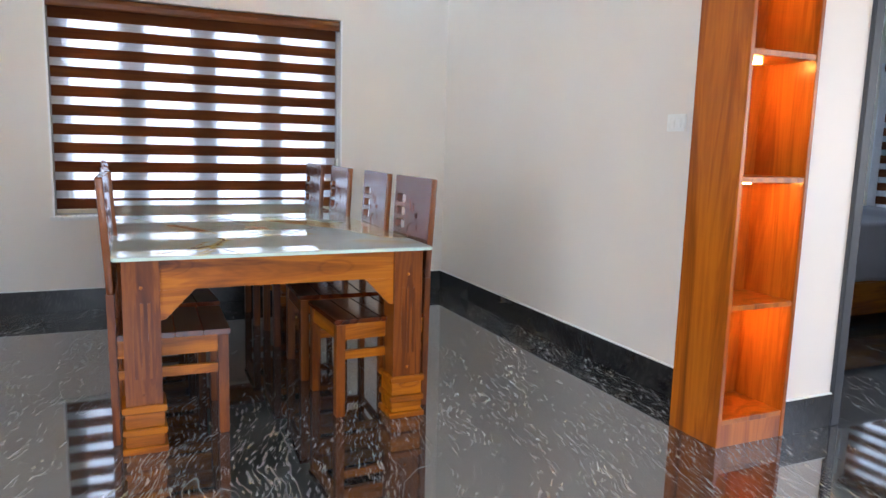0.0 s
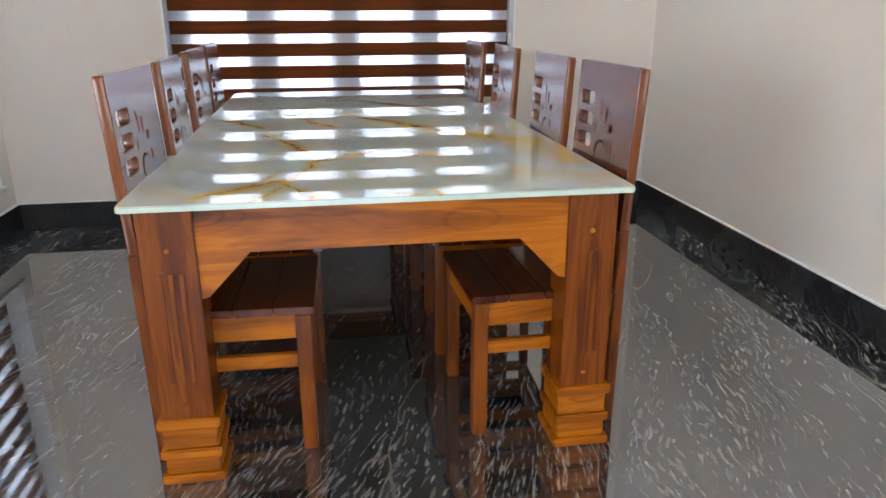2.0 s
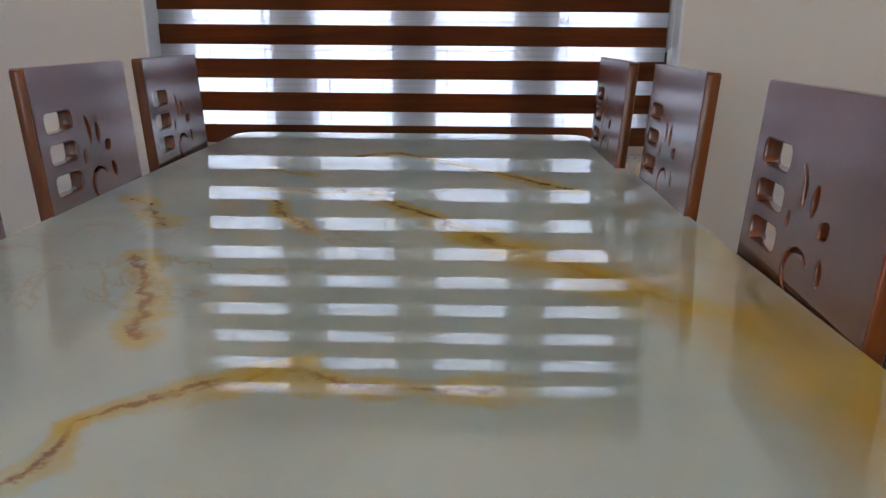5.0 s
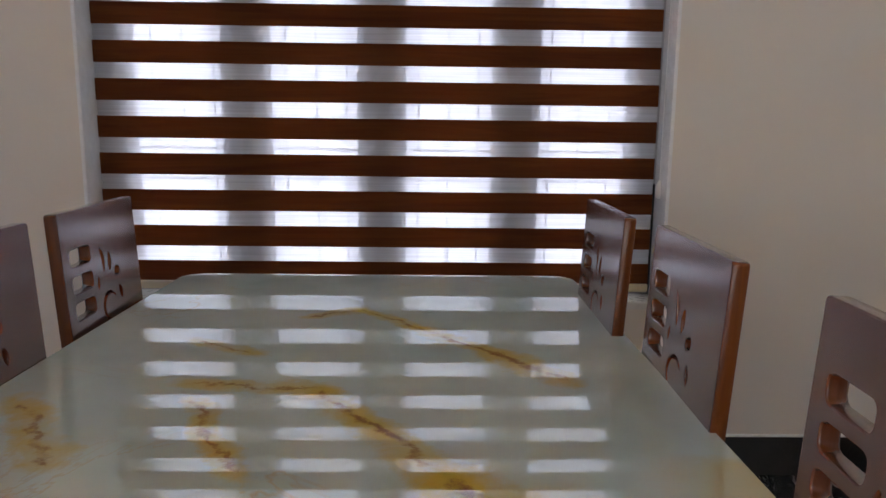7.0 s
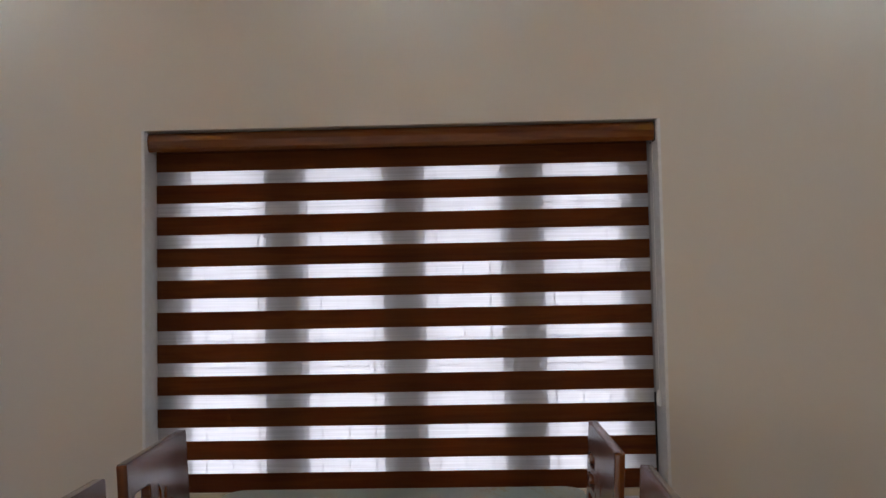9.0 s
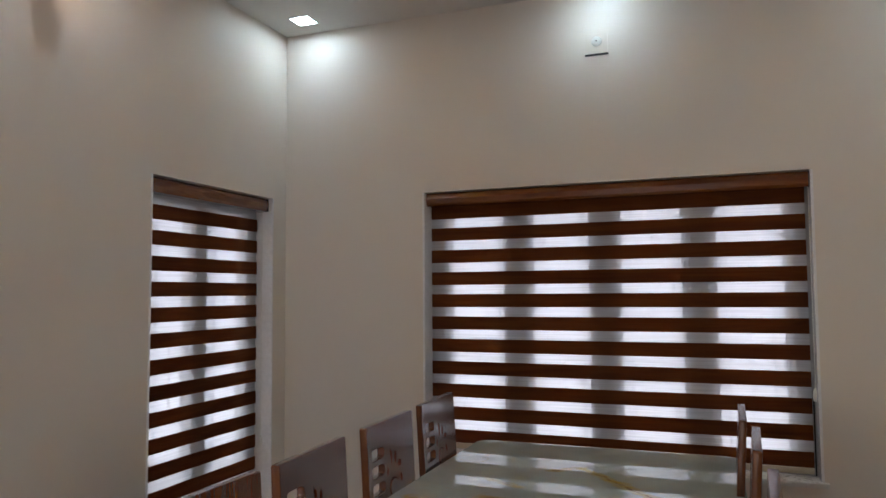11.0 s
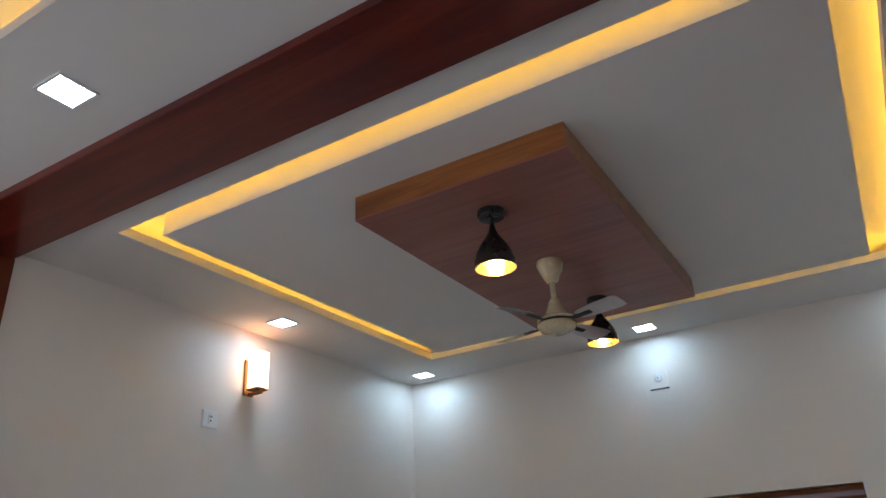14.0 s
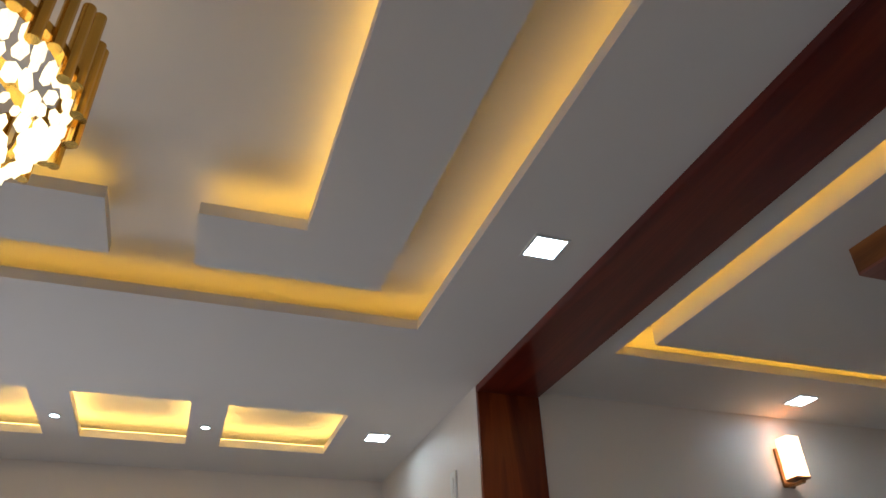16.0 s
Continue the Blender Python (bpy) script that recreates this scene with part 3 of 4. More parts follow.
# ---- windows and blinds, built along x and turned into place ----
def window(name, width, height, panes, m, label):
    """Opening from x 0 to width, room side at y 0, going back in +y; z from the sill."""
    ob = thing(name, label, "window")
    ob["kind"] = "structure"
    ob.matrix_basis = m
    f, d, edge, post = 0.10, (0.135, 0.185), 0.102, 0.118
    part("window_frame", fresh((0, f, *d, 0, height), (width - f, width, *d, 0, height), (f, width - f, *d, 0, 0.022), (f, width - f, *d, height - f, height)), FRAMEM, ob, "", 0.003)
    clear = (width - 2 * edge - (panes - 1) * post) / panes
    for i in range(1, panes):
        x = edge + i * (clear + post) - post / 2
        part("mullion", fresh((x - post / 2 - 0.001, x + post / 2 + 0.001, *d, 0.022, height - f)), FRAMEM, ob, "", 0.003)
    for i in range(panes):
        x0 = edge + i * (clear + post)
        x1 = x0 + clear
        sash = part("sash", fresh((x0 + 0.002, x0 + 0.03, 0.15, 0.18, 0.022, height - f), (x1 - 0.03, x1 - 0.002, 0.15, 0.18, 0.022, height - f),
                                  (x0 + 0.03, x1 - 0.03, 0.15, 0.18, 0.024, 0.046), (x0 + 0.03, x1 - 0.03, 0.15, 0.18, height - f - 0.04, height - f - 0.002)), FRAMEM, ob, "", 0.002)
        pane = part("pane", fresh((x0 + 0.03, x1 - 0.03, 0.163, 0.167, 0.046, height - f - 0.04)), GLASS, sash)
        pane.visible_shadow = False
        bm = bmesh.new()
        for k in (0.14, 0.5, 0.86):
            x = x0 + 0.03 + (x1 - x0 - 0.06) * k
            tube(bm, (x, 0.215, 0.02), (x, 0.215, height - 0.02), 0.0045, sides=8)
        for k in range(1, int(height / 0.112) + 1):
            tube(bm, (x0, 0.215, 0.112 * k - 0.03), (x1, 0.215, 0.112 * k - 0.03), 0.0045, sides=8)
        part("grille", bm, IRON, ob, "thin iron security bars")
    part("window_sill", fresh((-0.02, width + 0.02, -0.022, 0.135, -0.02, 0.006)), SILLM, ob, "white stone sill", 0.004)
    for a, b in ((-0.0005, 0.012), (width - 0.012, width + 0.0005)):
        part("reveal_lining", fresh((a, b, -0.004, 0.134, 0, height)), REVEAL, ob, "glossy white reveal lining", 0.002)
    return ob


def zebra_blind(name, width, height, m, label, knob_side=1, depth=0.10, first=0.0):
    ob = thing(name, label, "blind", group="zebra blinds")
    ob.matrix_basis = m
    x0, x1 = 0.018, width - 0.029
    ch = 0.075
    bm = bmesh.new()
    prof = [(0.0, 0.0), (0.0, ch)] + [(-0.075 + 0.0 * k, ch) for k in range(1)] + [(-0.085, ch - 0.012), (-0.09, ch * 0.55), (-0.084, 0.014), (-0.074, 0.0)]
    a = [bm.verts.new((x0 - 0.012, depth + 0.012 + y, height - ch - 0.004 + z)) for y, z in prof]
    b = [bm.verts.new((x1 + 0.012, depth + 0.012 + y, height - ch - 0.004 + z)) for y, z in prof]
    for i in range(len(prof)):
        bm.faces.new((a[i], a[(i + 1) % len(prof)], b[(i + 1) % len(prof)], b[i]))
    bm.faces.new(a)
    bm.faces.new(b[::-1])
    part("cassette", bm, CASS, ob, "glossy brown headrail", 0.002)
    for x in (x0 - 0.020, x1 + 0.013):
        part("end_cap", fresh((x, x + 0.007, depth - 0.074, depth + 0.010, height - ch - 0.006, height - 0.002)), DARK, ob, "", 0.002)
    top = height - ch - 0.004
    part("sheer_sheet", fresh((x0, x1, depth + 0.004, depth + 0.005, 0.03, top)), SHEER, ob, "sheer white gauze")
    me = None
    pitch, dark = 0.1297, 0.0755
    z = top - first
    while z - dark > 0.0:
        if me is None:
            bm = bmesh.new()
            n = 24
            up = [bm.verts.new((x0 + (x1 - x0) * i / n, 0.0012 * math.sin(i * 0.9), 0)) for i in range(n + 1)]
            dn = [bm.verts.new((x0 + (x1 - x0) * i / n, 0.0012 * math.sin(i * 0.9 + 0.5), -dark)) for i in range(n + 1)]
            for i in range(n):
                bm.faces.new((up[i], up[i + 1], dn[i + 1], dn[i]))
            bmesh.ops.solidify(bm, geom=bm.faces[:], thickness=0.0015)
            me = finish("band", bm, BAND)
        o = new("band", me)
        o.parent = ob
        o.location = (0, depth - 0.004, z)
        z -= pitch
    last = z + pitch - dark
    part("bottom_rail", fresh((x0, x1, depth - 0.012, depth + 0.008, last - 0.030, last - 0.001)), BEIGE, ob, "beige bottom rail", 0.003)
    xk = x1 + 0.014 if knob_side > 0 else x0 - 0.014
    bm = bmesh.new()
    for k in range(60):
        za = top - k * 0.0155
        if za < 0.42:
            break
        bmesh.ops.create_icosphere(bm, subdivisions=1, radius=0.0028, matrix=Matrix.Translation((xk, depth - 0.03, za)))
    tube(bm, (xk, depth - 0.03, top), (xk, depth - 0.03, 0.42), 0.0012, sides=6)
    part("bead_chain", bm, WHITE, ob, "white bead chain")
    bm = lathe(bmesh.new(), [(0.001, -0.035), (0.010, -0.03), (0.014, -0.01), (0.012, 0.015), (0.005, 0.03), (0.001, 0.034)], 16, (xk, depth - 0.03, 0.405))
    part("chain_weight", bm, WHITE, ob, "white plastic chain weight", smooth=True)
    part("side_guide", fresh((xk - 0.008, xk - 0.002, depth + 0.012, depth + 0.02, 0.0, 0.42)), DARK, ob, "dark side guide")
    return ob


W1 = pose(WX0, YB, WZ0)
window("window_1", WX1 - WX0, WZ1 - WZ0, 4, W1, "wide window with four panes and iron bars")
zebra_blind("zebra_blind", WX1 - WX0, WZ1 - WZ0, W1, "brown and sheer striped blind in the wide window", 1, 0.10, -0.003)
W2 = pose(XL, SY0, SZ0, 0, 0, 90)
window("window_2", SY1 - SY0, SZ1 - SZ0, 2, W2, "narrow side window with iron bars")
zebra_blind("zebra_blind", SY1 - SY0, SZ1 - SZ0, W2, "brown and sheer striped blind in the side window", 1, 0.10, 0.050)
W3 = pose(BX, 1.72, 0.64, 0, 0, -90)
window("window_3", 1.17, 1.46, 2, W3, "bedroom window with a white frame")
zebra_blind("zebra_blind", 1.17, 1.46, W3, "brown striped blind in the bedroom window")

# the bright overcast day beyond the windows
back = thing("backdrop", "plain bright overcast daylight outside the windows", "backdrop")
back["kind"] = "structure"
part("daylight_north", fresh((-4, 5, YB + 2.4, YB + 2.42, -0.5, 4.5)), DAY, back)
part("daylight_west", fresh((XL - 2.42, XL - 2.4, -1, 5, -0.5, 4.5)), DAY, back)
part("daylight_east", fresh((BX + 2.4, BX + 2.42, -1.5, 4, -0.5, 4.5)), DAY, back)
struct("ground", fresh((-40, 40, -40, 40, -0.3, -0.12)), paint("pale_yard_concrete", (0.4, 0.38, 0.35), 0.9), "pale concrete yard round the house", "ground")
struct("roof", fresh((LX - 0.4, BX + 0.4, LY - 0.4, YB + 0.4, ZT + 0.16, ZT + 0.3)), CEIL, "concrete roof slab", "roof")


# ---- lamps ----
def downlight(x, y):
    ob = thing("downlight", "square recessed white LED downlight, lit", "downlight", (x, y, Z0), group="square downlights")
    part("rim", slab(-0.068, 0.068, -0.068, 0.068, -0.006, 0.004, [(-0.058, 0.058, -0.058, 0.058)]), WHITE, ob)
    part("diffuser", fresh((-0.058, 0.058, -0.058, 0.058, -0.005, 0.0)), COOL, ob)
    return ob


# the last three, in the bedroom, are unseen and added to brighten it
for x, y in ((-1.078, 2.467), (-1.067, 0.911), (0.648, 2.455), (2.30, 2.467), (2.30, 0.911), (-0.092, -1.094), (-2.203, -1.145), (2.1, -1.094), (4.2, 0.2), (4.3, 1.7), (5.7, 1.6)):
    downlight(x, y)
for y in (-2.10, -2.85):
    ob = thing("spot_lamp", "small round recessed spot lamp, lit", "spot lamp", (-2.262, y, Z0), group="small spots")
    part("rim", lathe(bmesh.new(), [(0.022, 0.0), (0.03, -0.001), (0.03, -0.005), (0.022, -0.005)], 20), WHITE, ob)
    part("lens", tube(bmesh.new(), (0, 0, -0.004), (0, 0, 0.0), 0.022), COOL, ob)

# wooden plate under the dining ceiling, with fan and two pendants
plate = thing("ceiling_panel", "brown laminate panel on the ceiling over the table", "ceiling panel")
QX0, QX1, QY0, QY1, QZ = 0.207, 1.122, -0.025, 1.772, 3.103
part("board", fresh((QX0, QX1, QY0, QY1, QZ, QZ + 0.010)), PANEL_W, plate)
part("edge", fresh((QX0, QX1, QY0, QY0 + 0.01, QZ + 0.010, Z0), (QX0, QX1, QY1 - 0.01, QY1, QZ + 0.010, Z0), (QX0, QX0 + 0.01, QY0 + 0.01, QY1 - 0.01, QZ + 0.010, Z0), (QX1 - 0.01, QX1, QY0 + 0.01, QY1 - 0.01, QZ + 0.010, Z0)), PANEL_E, plate, "orange-brown edge band")


def pendant(x, y):
    ob = thing("pendant_lamp", "black bell-shaped pendant lamp with a glowing bulb", "pendant lamp", (x, y, QZ), group="black pendants")
    part("canopy", lathe(bmesh.new(), [(0.001, -0.03), (0.05, -0.03), (0.055, -0.024), (0.055, 0.0)], 28), BLACK, ob, smooth=False)
    part("stem", tube(bmesh.new(), (0, 0, -0.03), (0, 0, -0.075), 0.008), BLACK, ob)
    outer = [(0.010, -0.06), (0.014, -0.085), (0.027, -0.112), (0.050, -0.145), (0.070, -0.182), (0.080, -0.22), (0.081, -0.247)]
    part("shade", lathe(bmesh.new(), outer, 36), BLACK, ob, "black metal shade", smooth=True)
    part("lining", lathe(bmesh.new(), [(r * 0.965, z - 0.001) for r, z in outer[2:]], 36), COPPER, ob, "golden lining", smooth=True)
    part("bulb", lathe(bmesh.new(), [(0.012, -0.12), (0.014, -0.15), (0.026, -0.18), (0.028, -0.2), (0.018, -0.222), (0.001, -0.228)], 20), BULB, ob, "glowing filament bulb", smooth=True)
    return ob


pendant(0.689, 0.232)
pendant(0.678, 1.455)

fan = thing("ceiling_fan", "cream ceiling fan with glossy blades at rest", "ceiling fan")
fan.matrix_basis = pose(0.673, 0.846, QZ) @ Matrix.Scale(1.1, 4)
part("canopy", lathe(bmesh.new(), [(0.055, 0.0), (0.058, -0.02), (0.045, -0.05), (0.026, -0.09), (0.016, -0.1)], 28), CREAM, fan, smooth=True)
part("downrod", tube(bmesh.new(), (0, 0, -0.09), (0, 0, -0.22), 0.012), CREAM, fan)
part("lower_canopy", lathe(bmesh.new(), [(0.013, -0.165), (0.024, -0.18), (0.044, -0.235), (0.047, -0.247)], 28), CREAM, fan, smooth=True)
part("motor", lathe(bmesh.new(), [(0.02, -0.246), (0.066, -0.25), (0.080, -0.258), (0.080, -0.264), (0.070, -0.266), (0.070, -0.277), (0.081, -0.279), (0.080, -0.292), (0.068, -0.308), (0.04, -0.318), (0.001, -0.32)], 36), CREAM, fan, smooth=True)
part("motor_ring", lathe(bmesh.new(), [(0.0705, -0.267), (0.073, -0.268), (0.073, -0.275), (0.0705, -0.276)], 36), DARK, fan, "dark gap ring")
for k in range(4):
    a = radians(73 + 90 * k)
    bm = bmesh.new()
    rows = [(0.11, 0.026), (0.14, 0.036), (0.20, 0.042), (0.29, 0.046), (0.312, 0.042), (0.32, 0.03)]
    m = Matrix.Rotation(a, 4, "Z") @ Matrix.Translation((0, 0, -0.272)) @ Matrix.Rotation(radians(-13), 4, "X")
    lo = [bm.verts.new(m @ Vector((r, -w, 0.0))) for r, w in rows]
    hi = [bm.verts.new(m @ Vector((r, w, 0.0))) for r, w in rows]
    for i in range(len(rows) - 1):
        bm.faces.new((lo[i], lo[i + 1], hi[i + 1], hi[i]))
    bmesh.ops.solidify(bm, geom=bm.faces[:], thickness=0.004)
    blade = part("blade", bm, BLADE, fan, "glossy pale brown blade")
    bm = bmesh.new()
    box(bm, 0.066, 0.175, -0.010, 0.010, -0.006, -0.001)
    bmesh.ops.transform(bm, matrix=m, verts=bm.verts[:])
    part("blade_arm", bm, DARK, blade, "dark blade bracket")

# wall lamp, plates and switches
sc = thing("wall_lamp", "wall lamp with a lit amber glass shade on a bronze bracket", "wall lamp", (XL, 0.922, 2.815))
sc.matrix_basis = sc.matrix_basis @ Matrix.Scale(1.12, 4)
part("back_plate", fresh((0.0, 0.012, -0.035, 0.035, 0.0, 0.19)), BRONZE, sc, "bronze back plate", 0.003)
part("arm", fresh((0.012, 0.105, -0.01, 0.01, 0.0, 0.014), (0.092, 0.105, -0.01, 0.01, 0.014, 0.03)), BRONZE, sc, "", 0.002)
part("tray", fresh((0.032, 0.112, -0.04, 0.04, 0.02, 0.03)), BRONZE, sc, "", 0.002)
bm = slab(-0.036, 0.036, -0.036, 0.036, 0, 0.19, [(-0.031, 0.031, -0.031, 0.031)])
bmesh.ops.translate(bm, verts=bm.verts[:], vec=(0.072, 0, 0.032))
part("shade", bm, OPAL, sc, "glowing amber glass shade", 0.003)
part("bulb", lathe(bmesh.new(), [(0.001, 0.034), (0.012, 0.035), (0.014, 0.06), (0.022, 0.09), (0.022, 0.12), (0.001, 0.14)], 16, (0.072, 0, 0)), SCONCE_BULB, sc)


def switch_plate(name, label, m, w=0.085, h=0.085, rockers=2):
    ob = thing(name, label, "switch")
    ob.matrix_basis = m
    part("plate", fresh((-w / 2, w / 2, -0.009, 0, -h / 2, h / 2)), WHITE, ob, "", 0.003)
    for k in range(rockers):
        x = (k - (rockers - 1) / 2) * w * 0.34
        part("rocker", fresh((x - w * 0.13, x + w * 0.13, -0.013, -0.008, -h * 0.28, h * 0.28)), WHITE, ob, "", 0.002)
    return ob


sw = switch_plate("wall_socket", "white square wall socket under the wall lamp", pose(XL, 0.655, 2.644, 0, 0, 90), 0.11, 0.10, 1)
part("pin_hole", fresh((-0.008, -0.002, -0.0145, -0.0125, 0.006, 0.016), (0.004, 0.010, -0.0145, -0.0125, 0.006, 0.016), (-0.004, 0.006, -0.0145, -0.0125, -0.016, -0.008)), DARK, sw)
switch_plate("light_switch", "white switch plate on the dining room wall", pose(XR, -0.09, 1.37, 0, 0, -90), 0.13, 0.085, 2)
switch_plate("light_switch", "white switch plate beside the timber portal", pose(-1.68, PY0, 2.815, 0, 0, 0), 0.085, 0.14, 1)
ob = thing("wall_outlet", "white square outlet with a round socket high on the wall", "wall outlet", (0.624, YB, 2.91))
part("plate", fresh((-0.06, 0.06, -0.006, 0, -0.055, 0.055)), WALL, ob, "", 0.002)
part("rose", lathe(bmesh.new(), [(0.001, 0.012), (0.018, 0.011), (0.026, 0.006), (0.028, 0.0)], 24), WHITE, ob, smooth=True).matrix_basis = pose(0, -0.006, 0.012, 90, 0, 0)
part("slot", lathe(bmesh.new(), [(0.001, 0.0135), (0.004, 0.0130), (0.004, 0.010)], 10), DARK, ob).matrix_basis = pose(0, -0.006, 0.012, 90, 0, 0)
part("ledge", fresh((-0.062, 0.062, -0.012, 0.0, -0.064, -0.056)), DARK, ob, "dark lower edge")

# chandelier in the living room
ch = thing("chandelier", "round gold chandelier with crystal drops, lit", "chandelier", (0.575, -2.765, 2.75))
part("rod", tube(bmesh.new(), (0, 0, 0.42), (0, 0, ZT - 2.75), 0.012), BRASS, ch)
part("ceiling_rose", lathe(bmesh.new(), [(0.001, 0.58), (0.07, 0.585), (0.075, ZT - 2.75)], 28), BRASS, ch)
for r, z in ((0.285, 0.14), (0.22, 0.06), (0.13, 0.0)):
    part("ring", lathe(bmesh.new(), [(r - 0.012, z), (r + 0.012, z), (r + 0.012, z + 0.022), (r - 0.012, z + 0.022), (r - 0.012, z)], 48), BRASS, ch)
tube_me = finish("gold_tube", tube(bmesh.new(), (0, 0, -0.09), (0, 0, 0.11), 0.013, sides=12), BRASS)
drop_bm = bmesh.new()
bmesh.ops.create_icosphere(drop_bm, subdivisions=1, radius=0.013, matrix=Matrix.Diagonal((1, 1, 2.2, 1)))
drop_me = finish("crystal_drop", drop_bm, CRYSTAL)
for k in range(40):
    a = 2 * math.pi * k / 40
    o = new("gold_tube", tube_me)
    o.parent, o.location = ch, (0.30 * math.cos(a), 0.30 * math.sin(a), 0.18 + 0.03 * (k % 2))
for r, z, n in ((0.275, 0.12, 46), (0.262, 0.09, 44), (0.245, 0.06, 42), (0.225, 0.03, 38), (0.19, 0.01, 34), (0.15, -0.03, 24), (0.10, -0.05, 16), (0.05, -0.07, 8)):
    for k in range(n):
        a = 2 * math.pi * (k + 0.5 * (n % 4)) / n
        o = new("crystal_drop", drop_me)
        o.parent, o.location = ch, (r * math.cos(a), r * math.sin(a), z + random.uniform(-0.012, 0.012))
        o.rotation_euler = (random.uniform(-0.3, 0.3), random.uniform(-0.3, 0.3), random.uniform(0, 3))
        f = random.uniform(0.6, 1.25)
        o.scale = (f, f, f)


# ---- dining table ----
TW, TL, TZ = 1.296, 2.556, 0.785
table = thing("dining_table", "teak dining table with a white onyx print glass top", "table", (-0.018, -0.008, 0))


def rounded(x0, x1, y0, y1, radii, z0, z1):
    pts = []
    for (cx, cy, a0), r in zip(((x0, y0, 180), (x1, y0, 270), (x1, y1, 0), (x0, y1, 90)), radii):
        ox = cx + (r if cx == x0 else -r)
        oy = cy + (r if cy == y0 else -r)
        pts += [(ox + r * math.cos(radians(a0 + 15 * i)), oy + r * math.sin(radians(a0 + 15 * i))) for i in range(7)]
    bm = bmesh.new()
    lo = [bm.verts.new((*p, z0)) for p in pts]
    hi = [bm.verts.new((*p, z1)) for p in pts]
    bm.faces.new(lo[::-1])
    bm.faces.new(hi)
    for i in range(len(pts)):
        bm.faces.new((lo[i], lo[(i + 1) % len(pts)], hi[(i + 1) % len(pts)], hi[i]))
    return bm


RAD = (0.012, 0.012, 0.07, 0.07)
part("glass_top", rounded(0.002, TW - 0.002, 0.002, TL - 0.002, RAD, TZ - 0.0035, TZ), ONYX, table, "white glass with amber veins", 0.0015)
part("glass_edge", rounded(0, TW, 0, TL, RAD, TZ - 0.016, TZ - 0.0036), GLASS_EDGE, table, "pale green polished glass edge", 0.002)


def table_leg(x, y):
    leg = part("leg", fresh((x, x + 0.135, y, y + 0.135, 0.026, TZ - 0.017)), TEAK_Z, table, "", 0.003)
    for z0, z1, g in ((0, 0.026, 0.016), (0.026, 0.075, 0.004), (0.075, 0.102, 0.013), (0.102, 0.165, 0.004), (0.165, 0.193, 0.014)):
        part("moulding", fresh((x - g, x + 0.135 + g, y - g, y + 0.135 + g, z0, z1)), TEAK_X, leg, "", 0.004)
    for k in range(3):
        bx = x + 0.036 + k * 0.026
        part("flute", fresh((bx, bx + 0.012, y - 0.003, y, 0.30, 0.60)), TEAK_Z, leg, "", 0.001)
    for z in (0.235, 0.66):
        bm = bmesh.new()
        bmesh.ops.create_uvsphere(bm, u_segments=12, v_segments=6, radius=0.007, matrix=Matrix.Translation((x + 0.067, y, z)) @ Matrix.Diagonal((1, 0.4, 1, 1)))
        part("peg", bm, TEAK_X, leg)


for x in (0.033, TW - 0.168):
    for y in (0.033, TL - 0.168):
        table_leg(x, y)
part("apron", fresh((0.168, TW - 0.168, 0.042, 0.07, 0.645, TZ - 0.017)), TEAK_X, table, "", 0.002)
part("apron", fresh((0.168, TW - 0.168, TL - 0.07, TL - 0.042, 0.645, TZ - 0.017)), TEAK_X, table, "", 0.002)
for x in (0.042, TW - 0.07):
    part("apron", fresh((x, x + 0.028, 0.168, TL - 0.168, 0.645, TZ - 0.017)), TEAK_Y, table, "", 0.002)
for s, x in ((1, 0.168), (-1, TW - 0.168)):
    for y in (0.044, TL - 0.068):
        bm = bmesh.new()
        tri = [(x, 0.6448), (x + s * 0.13, 0.6448), (x + s * 0.02, 0.53), (x, 0.525)]
        a = [bm.verts.new((px, y, pz)) for px, pz in tri]
        b = [bm.verts.new((px, y + 0.024, pz)) for px, pz in tri]
        bm.faces.new(a)
        bm.faces.new(b[::-1])
        for i in range(4):
            bm.faces.new((a[i], b[i], b[(i + 1) % 4], a[(i + 1) % 4]))
        part("bracket", bm, TEAK_X, table, "", 0.001)


